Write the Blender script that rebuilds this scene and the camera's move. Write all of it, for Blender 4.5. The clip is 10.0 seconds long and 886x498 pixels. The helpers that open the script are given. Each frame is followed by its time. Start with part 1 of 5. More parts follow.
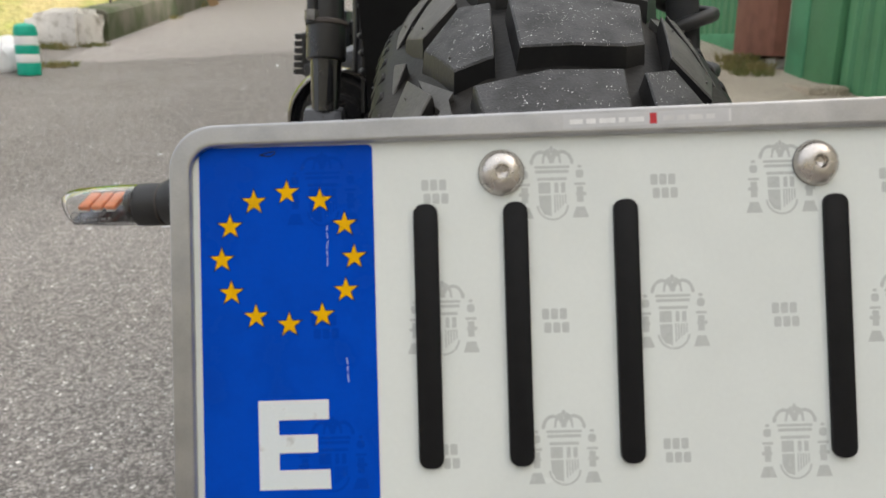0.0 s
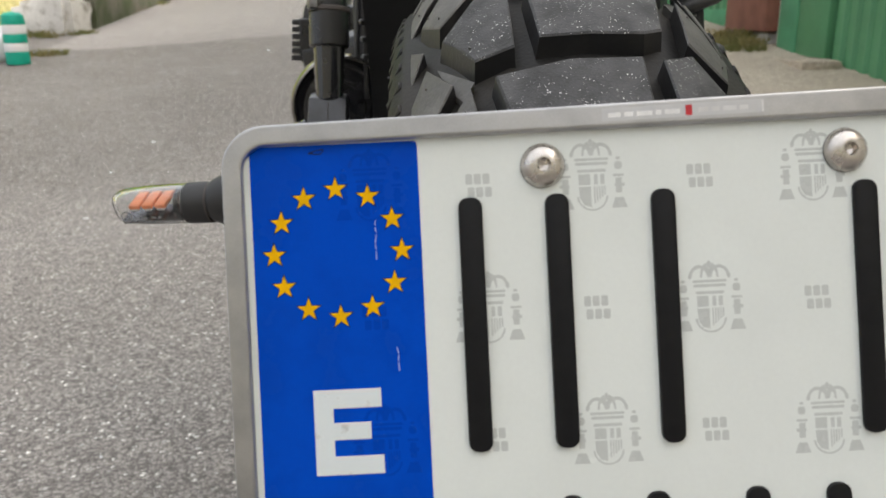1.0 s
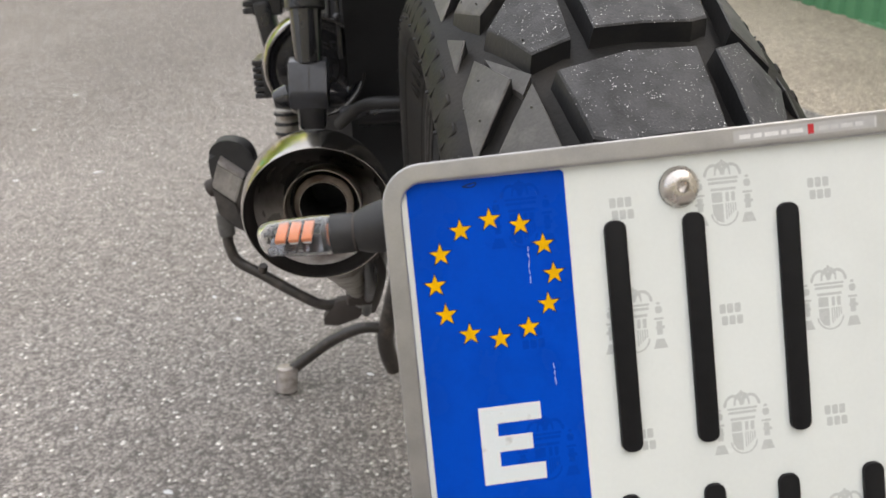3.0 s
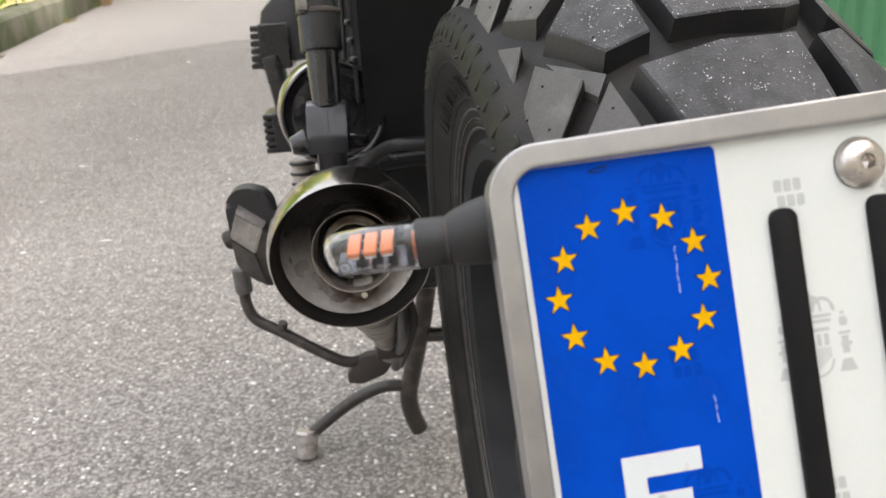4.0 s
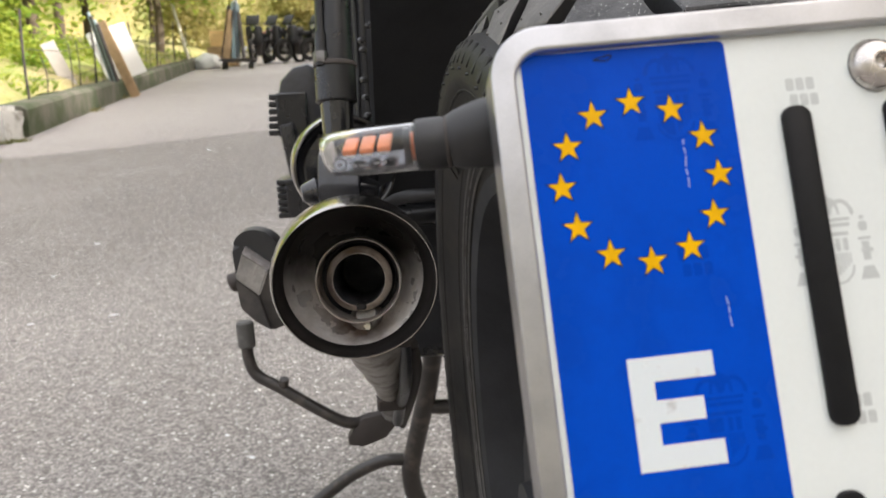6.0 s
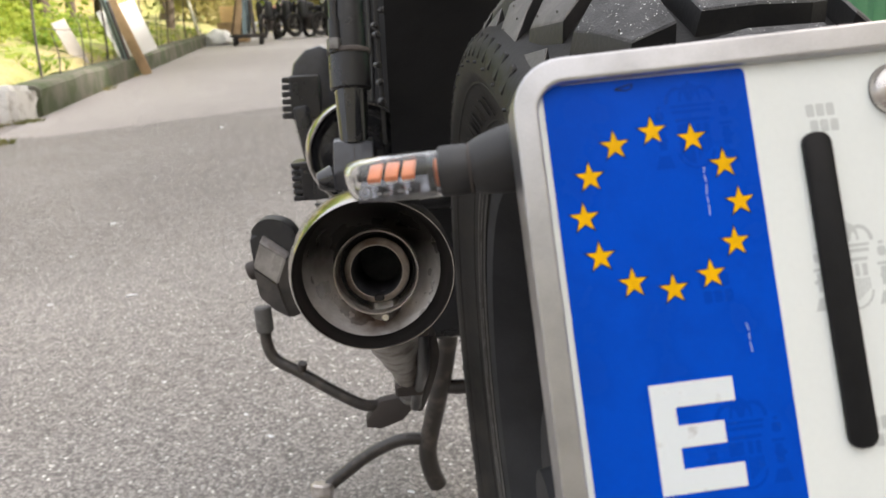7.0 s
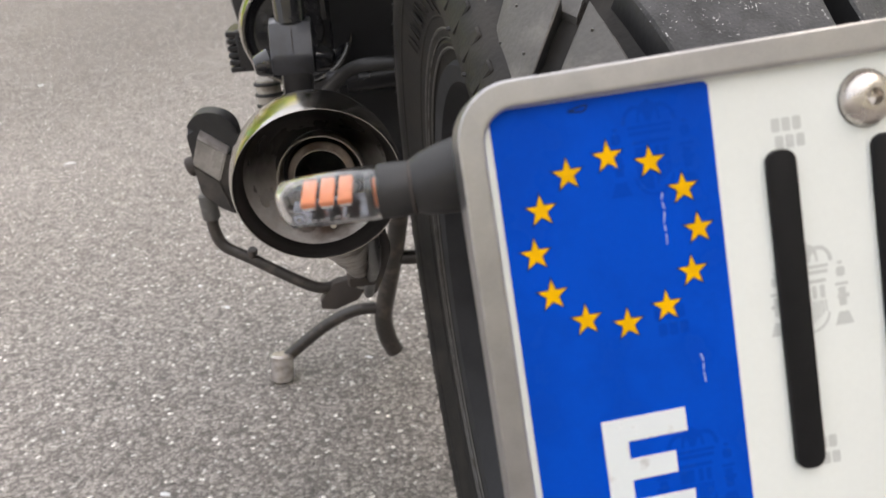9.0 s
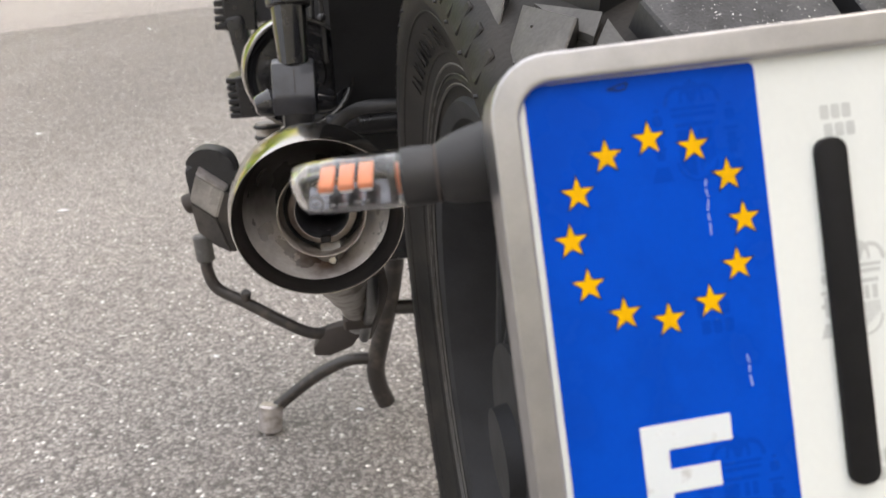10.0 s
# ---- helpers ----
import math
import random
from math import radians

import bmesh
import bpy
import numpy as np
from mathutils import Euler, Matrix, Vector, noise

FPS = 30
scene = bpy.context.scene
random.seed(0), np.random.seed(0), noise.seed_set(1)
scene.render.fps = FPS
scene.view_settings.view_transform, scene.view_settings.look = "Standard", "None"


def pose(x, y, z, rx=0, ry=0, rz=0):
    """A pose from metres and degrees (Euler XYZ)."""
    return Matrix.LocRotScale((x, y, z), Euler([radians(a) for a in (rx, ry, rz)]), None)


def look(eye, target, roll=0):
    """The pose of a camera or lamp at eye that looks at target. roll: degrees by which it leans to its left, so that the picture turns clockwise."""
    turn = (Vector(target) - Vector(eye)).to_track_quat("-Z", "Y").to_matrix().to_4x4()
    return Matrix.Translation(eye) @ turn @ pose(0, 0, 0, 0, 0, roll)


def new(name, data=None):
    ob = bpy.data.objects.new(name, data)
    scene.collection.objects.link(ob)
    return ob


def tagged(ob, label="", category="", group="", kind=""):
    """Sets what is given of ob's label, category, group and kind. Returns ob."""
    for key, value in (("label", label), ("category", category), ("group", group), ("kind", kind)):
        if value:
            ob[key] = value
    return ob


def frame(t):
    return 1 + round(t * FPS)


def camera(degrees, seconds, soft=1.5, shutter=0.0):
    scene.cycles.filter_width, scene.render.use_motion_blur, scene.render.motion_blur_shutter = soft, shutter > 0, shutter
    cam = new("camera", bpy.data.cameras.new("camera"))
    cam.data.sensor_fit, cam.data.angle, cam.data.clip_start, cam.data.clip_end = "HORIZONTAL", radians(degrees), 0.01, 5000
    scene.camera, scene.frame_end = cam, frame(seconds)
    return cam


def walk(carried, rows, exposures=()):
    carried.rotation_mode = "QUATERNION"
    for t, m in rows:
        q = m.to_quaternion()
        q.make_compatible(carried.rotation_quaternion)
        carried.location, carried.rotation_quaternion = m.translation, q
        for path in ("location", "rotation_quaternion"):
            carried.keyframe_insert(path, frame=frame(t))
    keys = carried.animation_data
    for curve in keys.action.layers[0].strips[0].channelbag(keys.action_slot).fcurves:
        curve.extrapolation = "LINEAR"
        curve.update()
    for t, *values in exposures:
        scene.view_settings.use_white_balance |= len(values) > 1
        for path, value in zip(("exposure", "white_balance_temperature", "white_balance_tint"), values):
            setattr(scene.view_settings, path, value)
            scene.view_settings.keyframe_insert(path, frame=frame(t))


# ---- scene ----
cam = camera(58.06, 10.0)
# a small phone aperture, focused between the plate and the exhaust
cam.data.dof.use_dof, cam.data.dof.focus_distance, cam.data.dof.aperture_fstop = True, 0.31, 29.0

PATH = [
    (0, pose(-0.04168, -0.18418, 0.63638, 75.228, -0.758, 0.070)),
    (0.5, pose(-0.04779, -0.18838, 0.63879, 75.212, -0.273, 0.145)),
    (1, pose(-0.05374, -0.18982, 0.64039, 73.922, 0.276, -0.642)),
    (1.5, pose(-0.05815, -0.18484, 0.64081, 72.801, 1.237, -3.039)),
    (2, pose(-0.08102, -0.18731, 0.64982, 70.736, 1.172, -5.854)),
    (2.5, pose(-0.09840, -0.19853, 0.65700, 69.679, 0.752, -6.783)),
    (3, pose(-0.10782, -0.19048, 0.66601, 69.213, 1.750, -6.274)),
    (3.2, pose(-0.11662, -0.18197, 0.67912, 68.765, 2.136, -6.112)),
    (4.3, pose(-0.13034, -0.14647, 0.62954, 76.900, 4.624, -6.692)),
    (4.5, pose(-0.13282, -0.15284, 0.62524, 79.398, 3.935, -6.366)),
    (5, pose(-0.12786, -0.14276, 0.59798, 81.788, 2.031, -5.558)),
    (5.5, pose(-0.12775, -0.13904, 0.60068, 80.854, 2.493, -5.592)),
    (5.7, pose(-0.12796, -0.14501, 0.60012, 80.573, 2.542, -5.606)),
    (6.8, pose(-0.12609, -0.15690, 0.60965, 79.922, 3.194, -4.855)),
    (7, pose(-0.12942, -0.15357, 0.61205, 78.594, 3.337, -4.696)),
    (7.2, pose(-0.13301, -0.15094, 0.61417, 76.149, 3.562, -5.053)),
    (7.5, pose(-0.13139, -0.14491, 0.63032, 70.513, 3.484, -6.128)),
    (8, pose(-0.12645, -0.14362, 0.65061, 66.074, 3.447, -8.313)),
    (8.5, pose(-0.12829, -0.14033, 0.64476, 66.425, 3.881, -8.682)),
    (9, pose(-0.12371, -0.13391, 0.64295, 67.315, 4.201, -8.623)),
    (9.5, pose(-0.12787, -0.13076, 0.63551, 68.973, 3.643, -8.663)),
    (10, pose(-0.13000, -0.12783, 0.62794, 71.519, 2.905, -8.805)),
]
EXPOSURES = [(0, 1.15, 6530, 9), (1.0, 1.2, 6530, 9), (2.5, 1.35, 6580, 11), (4.3, 1.73, 6500, 12), (5.0, 1.55, 6500, 12), (7.5, 1.55, 6520, 12), (8.3, 1.68, 6560, 12), (9.0, 1.6, 6600, 13), (10.0, 1.74, 6600, 13)]
walk(cam, PATH, EXPOSURES)

# ---- light ----
SUN_ELEVATION, SUN_TURN = radians(36), radians(110)
world = bpy.data.worlds.new("sky")
scene.world = world
world.use_nodes = True
wn = world.node_tree
sky = wn.nodes.new("ShaderNodeTexSky")
sky.sky_type, sky.sun_disc = "NISHITA", False
sky.sun_elevation, sky.sun_rotation = SUN_ELEVATION, SUN_TURN
sky.air_density, sky.dust_density, sky.ozone_density = 1.0, 9.0, 0.4
# thin bright cloud over the blue, palest overhead
veil_at, veil_z, veil_up, veil = wn.nodes.new("ShaderNodeTexCoord"), wn.nodes.new("ShaderNodeSeparateXYZ"), wn.nodes.new("ShaderNodeMapRange"), wn.nodes.new("ShaderNodeMix")
wn.links.new(veil_at.outputs["Generated"], veil_z.inputs["Vector"])
wn.links.new(veil_z.outputs["Z"], veil_up.inputs["Value"])
for key, v in zip(("From Min", "From Max", "To Min", "To Max"), (0.0, 1.0, 2.2, 7.0)):
    veil_up.inputs[key].default_value = v
veil.data_type = "RGBA"
veil.inputs["Factor"].default_value = 0.65
wn.links.new(sky.outputs["Color"], veil.inputs["A"])
wn.links.new(veil_up.outputs["Result"], veil.inputs["B"])
wn.links.new(veil.outputs["Result"], wn.nodes["Background"].inputs["Color"])
wn.nodes["Background"].inputs["Strength"].default_value = 0.15
sun_data = bpy.data.lights.new("sun", "SUN")
sun_data.energy, sun_data.angle, sun_data.color = 3.0, radians(2), (1.0, 0.96, 0.9)
sun = new("sun", sun_data)
sun_way = Vector((math.sin(SUN_TURN) * math.cos(SUN_ELEVATION), math.cos(SUN_TURN) * math.cos(SUN_ELEVATION), math.sin(SUN_ELEVATION)))
sun.matrix_world = look(sun_way * 30, (0, 0, 0))


# ---- materials ----
def material(name, color, rough=0.6, metal=0.0, spread=0.25, scale=40.0, fine=300.0, bump=0.1, depth=0.001, second=None, mix_at=(0.45, 0.65), coat=0.0, per_piece=0.0, spec=0.5):
    """A surface whose colour wanders at two scales, with grain relief. second: the colour of its stains."""
    m = bpy.data.materials.new(name)
    m.use_nodes = True
    n, l = m.node_tree.nodes, m.node_tree.links
    bsdf = n["Principled BSDF"]
    co = n.new("ShaderNodeTexCoord")
    big, small = n.new("ShaderNodeTexNoise"), n.new("ShaderNodeTexNoise")
    big.inputs["Scale"].default_value, big.inputs["Detail"].default_value = scale, 5
    small.inputs["Scale"].default_value, small.inputs["Detail"].default_value = fine, 3
    geo = n.new("ShaderNodeNewGeometry")
    for t in (big, small):
        l.new(geo.outputs["Position"], t.inputs["Vector"])
    ramp = n.new("ShaderNodeMapRange")
    ramp.inputs["From Min"].default_value, ramp.inputs["From Max"].default_value = mix_at
    l.new(big.outputs["Fac"], ramp.inputs["Value"])
    mix = n.new("ShaderNodeMix")
    mix.data_type = "RGBA"
    mix.inputs["A"].default_value = (*color, 1)
    mix.inputs["B"].default_value = (*(second or [c * (1 - spread) for c in color]), 1)
    l.new(ramp.outputs["Result"], mix.inputs["Factor"])
    grain = n.new("ShaderNodeMapRange")
    grain.inputs["To Min"].default_value, grain.inputs["To Max"].default_value = 1 - spread * 0.7, 1 + spread * 0.7
    l.new(small.outputs["Fac"], grain.inputs["Value"])
    hsv = n.new("ShaderNodeHueSaturation")
    l.new(mix.outputs["Result"], hsv.inputs["Color"])
    value = grain.outputs["Result"]
    if per_piece:
        info, vary, mul = n.new("ShaderNodeObjectInfo"), n.new("ShaderNodeMapRange"), n.new("ShaderNodeMath")
        vary.inputs["To Min"].default_value, vary.inputs["To Max"].default_value = 1 - per_piece, 1 + per_piece
        mul.operation = "MULTIPLY"
        l.new(info.outputs["Random"], vary.inputs["Value"])
        l.new(vary.outputs["Result"], mul.inputs[0])
        l.new(value, mul.inputs[1])
        value = mul.outputs["Value"]
    l.new(value, hsv.inputs["Value"])
    l.new(hsv.outputs["Color"], bsdf.inputs["Base Color"])
    rr = n.new("ShaderNodeMapRange")
    rr.inputs["To Min"].default_value, rr.inputs["To Max"].default_value = max(rough - 0.12, 0.02), min(rough + 0.12, 1)
    l.new(big.outputs["Fac"], rr.inputs["Value"])
    l.new(rr.outputs["Result"], bsdf.inputs["Roughness"])
    bsdf.inputs["Metallic"].default_value = metal
    bsdf.inputs["Coat Weight"].default_value = coat
    bsdf.inputs["Specular IOR Level"].default_value = spec
    if bump:
        b = n.new("ShaderNodeBump")
        b.inputs["Strength"].default_value, b.inputs["Distance"].default_value = bump, depth
        l.new(small.outputs["Fac"], b.inputs["Height"])
        l.new(b.outputs["Normal"], bsdf.inputs["Normal"])
    return m


def asphalt_material(name, dark, light, stone, cell=150.0, stones=0.06, patch=0.5, relief=0.9, darken_y=None):
    """Bitumen full of angular grey chips with dark voids between them, a few pale ones, worn in patches."""
    m = bpy.data.materials.new(name)
    m.use_nodes = True
    n, l = m.node_tree.nodes, m.node_tree.links
    bsdf = n["Principled BSDF"]
    geo = n.new("ShaderNodeNewGeometry")

    def ranged(socket, a, b, c, d):
        r = n.new("ShaderNodeMapRange")
        for key, v in zip(("From Min", "From Max", "To Min", "To Max"), (a, b, c, d)):
            r.inputs[key].default_value = v
        l.new(socket, r.inputs["Value"])
        return r.outputs["Result"]

    def maths(kind, a, b):
        q = n.new("ShaderNodeMath")
        q.operation = kind
        for i, v in enumerate((a, b)):
            if isinstance(v, (int, float)):
                q.inputs[i].default_value = v
            else:
                l.new(v, q.inputs[i])
        return q.outputs["Value"]
    tone, warp = n.new("ShaderNodeTexNoise"), n.new("ShaderNodeTexNoise")
    tone.inputs["Scale"].default_value, tone.inputs["Detail"].default_value = patch, 6
    warp.inputs["Scale"].default_value, warp.inputs["Detail"].default_value = cell * 1.1, 3
    for t in (tone, warp):
        l.new(geo.outputs["Position"], t.inputs["Vector"])
    scl, add = n.new("ShaderNodeVectorMath"), n.new("ShaderNodeVectorMath")
    scl.operation = "SCALE"
    scl.inputs["Scale"].default_value = 1.5 / cell
    l.new(warp.outputs["Color"], scl.inputs[0])
    l.new(geo.outputs["Position"], add.inputs[0])
    l.new(scl.outputs["Vector"], add.inputs[1])
    tops, shades, heights = [], [], []
    for size in (1.0, 2.9):
        vor = n.new("ShaderNodeTexVoronoi")
        vor.inputs["Scale"].default_value = cell * size
        l.new(add.outputs["Vector"], vor.inputs["Vector"])
        sep = n.new("ShaderNodeSeparateColor")
        l.new(vor.outputs["Color"], sep.inputs["Color"])
        tops.append(sep.outputs["Red"])
        shades.append(ranged(sep.outputs["Green"], 0, 1, 0.7, 1.3) if size == 1.0 else ranged(sep.outputs["Green"], 0, 1, 0.76, 1.24))
        heights.append(maths("MULTIPLY", ranged(vor.outputs["Distance"], 0.28, 0.62, 1.0, 0.0), ranged(sep.outputs["Blue"], 0, 1, 0.35, 1.0)))
    base = n.new("ShaderNodeMix")
    base.data_type = "RGBA"
    base.inputs["A"].default_value, base.inputs["B"].default_value = (*dark, 1), (*light, 1)
    worn = tone.outputs["Fac"]
    if darken_y:           # the tone gets darker along y over this stretch
        axes = n.new("ShaderNodeSeparateXYZ")
        l.new(geo.outputs["Position"], axes.inputs["Vector"])
        worn = maths("ADD", worn, ranged(axes.outputs["Y"], darken_y[0], darken_y[1], 0.12, -0.2))
    l.new(ranged(worn, 0.35, 0.65, 0, 1), base.inputs["Factor"])
    over = n.new("ShaderNodeMix")
    over.data_type = "RGBA"
    over.inputs["B"].default_value = (*stone, 1)
    pale = maths("MULTIPLY", ranged(tops[0], 1 - stones, 1 - stones * 0.6, 0, 0.9), ranged(heights[0], 0.1, 0.5, 0, 1))
    l.new(pale, over.inputs["Factor"])
    l.new(base.outputs["Result"], over.inputs["A"])
    hsv = n.new("ShaderNodeHueSaturation")
    mottle = n.new("ShaderNodeTexNoise")
    mottle.inputs["Scale"].default_value, mottle.inputs["Detail"].default_value = 26, 5
    l.new(geo.outputs["Position"], mottle.inputs["Vector"])
    voids = maths("MULTIPLY", ranged(heights[0], 0.0, 0.3, 0.58, 1.06), ranged(heights[1], 0.0, 0.3, 0.8, 1.05))
    voids = maths("MULTIPLY", voids, ranged(mottle.outputs["Fac"], 0.3, 0.7, 0.84, 1.14))
    l.new(maths("MULTIPLY", maths("MULTIPLY", shades[0], shades[1]), voids), hsv.inputs["Value"])
    l.new(over.outputs["Result"], hsv.inputs["Color"])
    l.new(hsv.outputs["Color"], bsdf.inputs["Base Color"])
    bsdf.inputs["Roughness"].default_value = 0.8
    b = n.new("ShaderNodeBump")
    b.inputs["Strength"].default_value, b.inputs["Distance"].default_value = relief, 0.5 / cell
    l.new(maths("ADD", heights[0], maths("MULTIPLY", heights[1], 0.4)), b.inputs["Height"])
    l.new(b.outputs["Normal"], bsdf.inputs["Normal"])
    return m


def speck_material(name, color, speck, cell, amount, rough=0.75):
    """Dark rubber with scattered bright grit."""
    m = material(name, color, rough, spread=0.45, scale=60, fine=1100, bump=0.6, depth=0.0008, per_piece=0.12)
    n, l = m.node_tree.nodes, m.node_tree.links
    bsdf = n["Principled BSDF"]
    geo, vor, tone = n.new("ShaderNodeNewGeometry"), n.new("ShaderNodeTexVoronoi"), n.new("ShaderNodeTexNoise")
    vor.inputs["Scale"].default_value, tone.inputs["Scale"].default_value = cell, cell * 0.11
    warp, add = n.new("ShaderNodeTexNoise"), n.new("ShaderNodeVectorMath")
    warp.inputs["Scale"].default_value = cell * 1.3
    scl = n.new("ShaderNodeVectorMath")
    scl.operation = "SCALE"
    scl.inputs["Scale"].default_value = 2.2 / cell
    l.new(geo.outputs["Position"], warp.inputs["Vector"])
    l.new(warp.outputs["Color"], scl.inputs[0])
    l.new(geo.outputs["Position"], add.inputs[0])
    l.new(scl.outputs["Vector"], add.inputs[1])
    l.new(add.outputs["Vector"], vor.inputs["Vector"])
    l.new(geo.outputs["Position"], tone.inputs["Vector"])
    sep = n.new("ShaderNodeSeparateColor")
    l.new(vor.outputs["Color"], sep.inputs["Color"])
    size = n.new("ShaderNodeMapRange")
    size.inputs["From Min"].default_value, size.inputs["From Max"].default_value = 1 - amount, 1.0
    size.inputs["To Max"].default_value = 0.36
    l.new(sep.outputs["Green"], size.inputs["Value"])
    less = n.new("ShaderNodeMath")
    less.operation = "LESS_THAN"
    l.new(vor.outputs["Distance"], less.inputs[0])
    l.new(size.outputs["Result"], less.inputs[1])
    fade = n.new("ShaderNodeMath")
    fade.operation = "MULTIPLY"
    here = n.new("ShaderNodeMapRange")
    here.inputs["From Min"].default_value, here.inputs["From Max"].default_value = 0.4, 0.62
    l.new(tone.outputs["Fac"], here.inputs["Value"])
    l.new(less.outputs["Value"], fade.inputs[0])
    l.new(here.outputs["Result"], fade.inputs[1])
    mix = n.new("ShaderNodeMix")
    mix.data_type = "RGBA"
    mix.inputs["B"].default_value = (*speck, 1)
    old = bsdf.inputs["Base Color"].links[0].from_socket
    l.new(old, mix.inputs["A"])
    l.new(fade.outputs["Value"], mix.inputs["Factor"])
    l.new(mix.outputs["Result"], bsdf.inputs["Base Color"])
    return m


def clear_material(name, color, rough=0.05):
    m = bpy.data.materials.new(name)
    m.use_nodes = True
    b = m.node_tree.nodes["Principled BSDF"]
    b.inputs["Base Color"].default_value = (*color, 1)
    b.inputs["Transmission Weight"].default_value = 1.0
    b.inputs["Roughness"].default_value = rough
    b.inputs["IOR"].default_value = 1.45
    return m


ASPHALT = asphalt_material("asphalt", (0.262, 0.236, 0.214), (0.388, 0.354, 0.326), (0.85, 0.82, 0.78), cell=150, stones=0.07, relief=0.7, darken_y=(2.3, 5.2))
CONCRETE = asphalt_material("worn_concrete", (0.35, 0.318, 0.292), (0.43, 0.395, 0.365), (0.6, 0.57, 0.53), cell=130, stones=0.03, patch=0.3, relief=0.3)
DIRT = asphalt_material("sandy_concrete", (0.42, 0.345, 0.262), (0.52, 0.435, 0.34), (0.6, 0.56, 0.5), cell=130, stones=0.03, patch=0.8, relief=0.3)
RUBBER_TREAD = speck_material("tread_rubber", (0.068, 0.068, 0.07), (0.9, 0.9, 0.88), 1150, 0.36)
RUBBER_SIDE = material("side_rubber", (0.016, 0.0155, 0.015), 0.55, spread=0.35, scale=30, fine=500, bump=0.2, second=(0.032, 0.029, 0.026), spec=0.2)
RUBBER_DARK = material("dark_rubber", (0.017, 0.017, 0.018), 0.5, spread=0.3, scale=50, fine=500, bump=0.15, second=(0.03, 0.029, 0.028))
RUBBER_GREY = material("dusty_rubber", (0.09, 0.086, 0.081), 0.6, spread=0.35, scale=70, fine=600, bump=0.2, second=(0.145, 0.138, 0.129), mix_at=(0.5, 0.7), per_piece=0.2)
BLACK_PLASTIC = material("black_plastic", (0.02, 0.02, 0.021), 0.5, spread=0.2, scale=80, fine=1500, bump=0.15, depth=0.0003)
MATT_BLACK = material("matt_black", (0.025, 0.0258, 0.029), 0.7, spread=0.25, scale=20, fine=400, spec=0.4)
BLACK_METAL = material("black_painted_steel", (0.014, 0.014, 0.0155), 0.3, spread=0.3, scale=50, fine=500, bump=0.12, second=(0.045, 0.042, 0.039), mix_at=(0.6, 0.75), coat=0.1)
WORN_BLACK = material("worn_black_paint", (0.034, 0.029, 0.026), 0.36, spread=0.35, scale=60, fine=500, bump=0.12, second=(0.085, 0.07, 0.058), mix_at=(0.5, 0.72), coat=0.1)
GREY_METAL = material("worn_grey_steel", (0.2, 0.195, 0.19), 0.4, metal=0.8, spread=0.3, scale=60, fine=500, second=(0.08, 0.07, 0.06))
CHROME = material("stainless_steel", (0.55, 0.53, 0.5), 0.16, metal=1.0, spread=0.1, scale=30, fine=300, bump=0.03, second=(0.42, 0.39, 0.35))
ALUMINIUM = material("brushed_aluminium", (0.47, 0.47, 0.48), 0.34, metal=1.0, spread=0.14, scale=80, fine=2500, bump=0.02, depth=0.0001, second=(0.36, 0.36, 0.365), mix_at=(0.4, 0.7))
SCREW = material("screw_steel", (0.6, 0.56, 0.52), 0.28, metal=1.0, spread=0.15, scale=300, fine=2000, bump=0.05, depth=0.0002)
PEG_STEEL = material("scuffed_sky_lit_steel", (0.23, 0.215, 0.2), 0.3, spread=0.3, scale=70, fine=600, second=(0.15, 0.14, 0.13), coat=0.5)
TAIL_STEEL = material("dull_tailpipe_steel", (0.42, 0.4, 0.37), 0.42, metal=0.6, spread=0.3, scale=70, fine=500, second=(0.22, 0.19, 0.165))
PEG_DARK = material("shaded_peg_casting", (0.075, 0.068, 0.062), 0.5, spread=0.3, scale=70, fine=600, second=(0.045, 0.042, 0.04))
SOOT_SHADE = material("sooty_shaded_steel", (0.016, 0.014, 0.013), 0.55, metal=0.2, spread=0.3, scale=60, fine=500)
HEAT_STEEL = material("heat_stained_steel", (0.9, 0.88, 0.86), 0.3, metal=0.45, spread=0.16, scale=45, fine=400, second=(0.68, 0.64, 0.6), mix_at=(0.45, 0.7), bump=0.04)
RUST_HEAT = ((-0.1400, 0.346, 0.4725), 0.007, 0.021)       # middle, inner and outer reach of the brown heat stain by the screw
hn, hl = HEAT_STEEL.node_tree.nodes, HEAT_STEEL.node_tree.links
h_geo, h_far, h_noise = hn.new("ShaderNodeNewGeometry"), hn.new("ShaderNodeVectorMath"), hn.new("ShaderNodeTexNoise")
h_far.operation = "DISTANCE"
h_far.inputs[1].default_value = RUST_HEAT[0]
h_noise.inputs["Scale"].default_value, h_noise.inputs["Detail"].default_value = 110, 4
hl.new(h_geo.outputs["Position"], h_far.inputs[0])
hl.new(h_geo.outputs["Position"], h_noise.inputs["Vector"])
h_wave, h_fade, h_mix = hn.new("ShaderNodeMath"), hn.new("ShaderNodeMapRange"), hn.new("ShaderNodeMix")
h_wave.operation = "MULTIPLY_ADD"
h_wave.inputs[1].default_value = 0.022
hl.new(h_noise.outputs["Fac"], h_wave.inputs[0])
hl.new(h_far.outputs["Value"], h_wave.inputs[2])
for key, v in zip(("From Min", "From Max", "To Min", "To Max"), (RUST_HEAT[1] + 0.009, RUST_HEAT[2] + 0.013, 0.9, 0.0)):
    h_fade.inputs[key].default_value = v
hl.new(h_wave.outputs["Value"], h_fade.inputs["Value"])
h_mix.data_type = "RGBA"
h_mix.inputs["B"].default_value = (0.13, 0.055, 0.022, 1)
h_base = hn["Principled BSDF"].inputs["Base Color"]
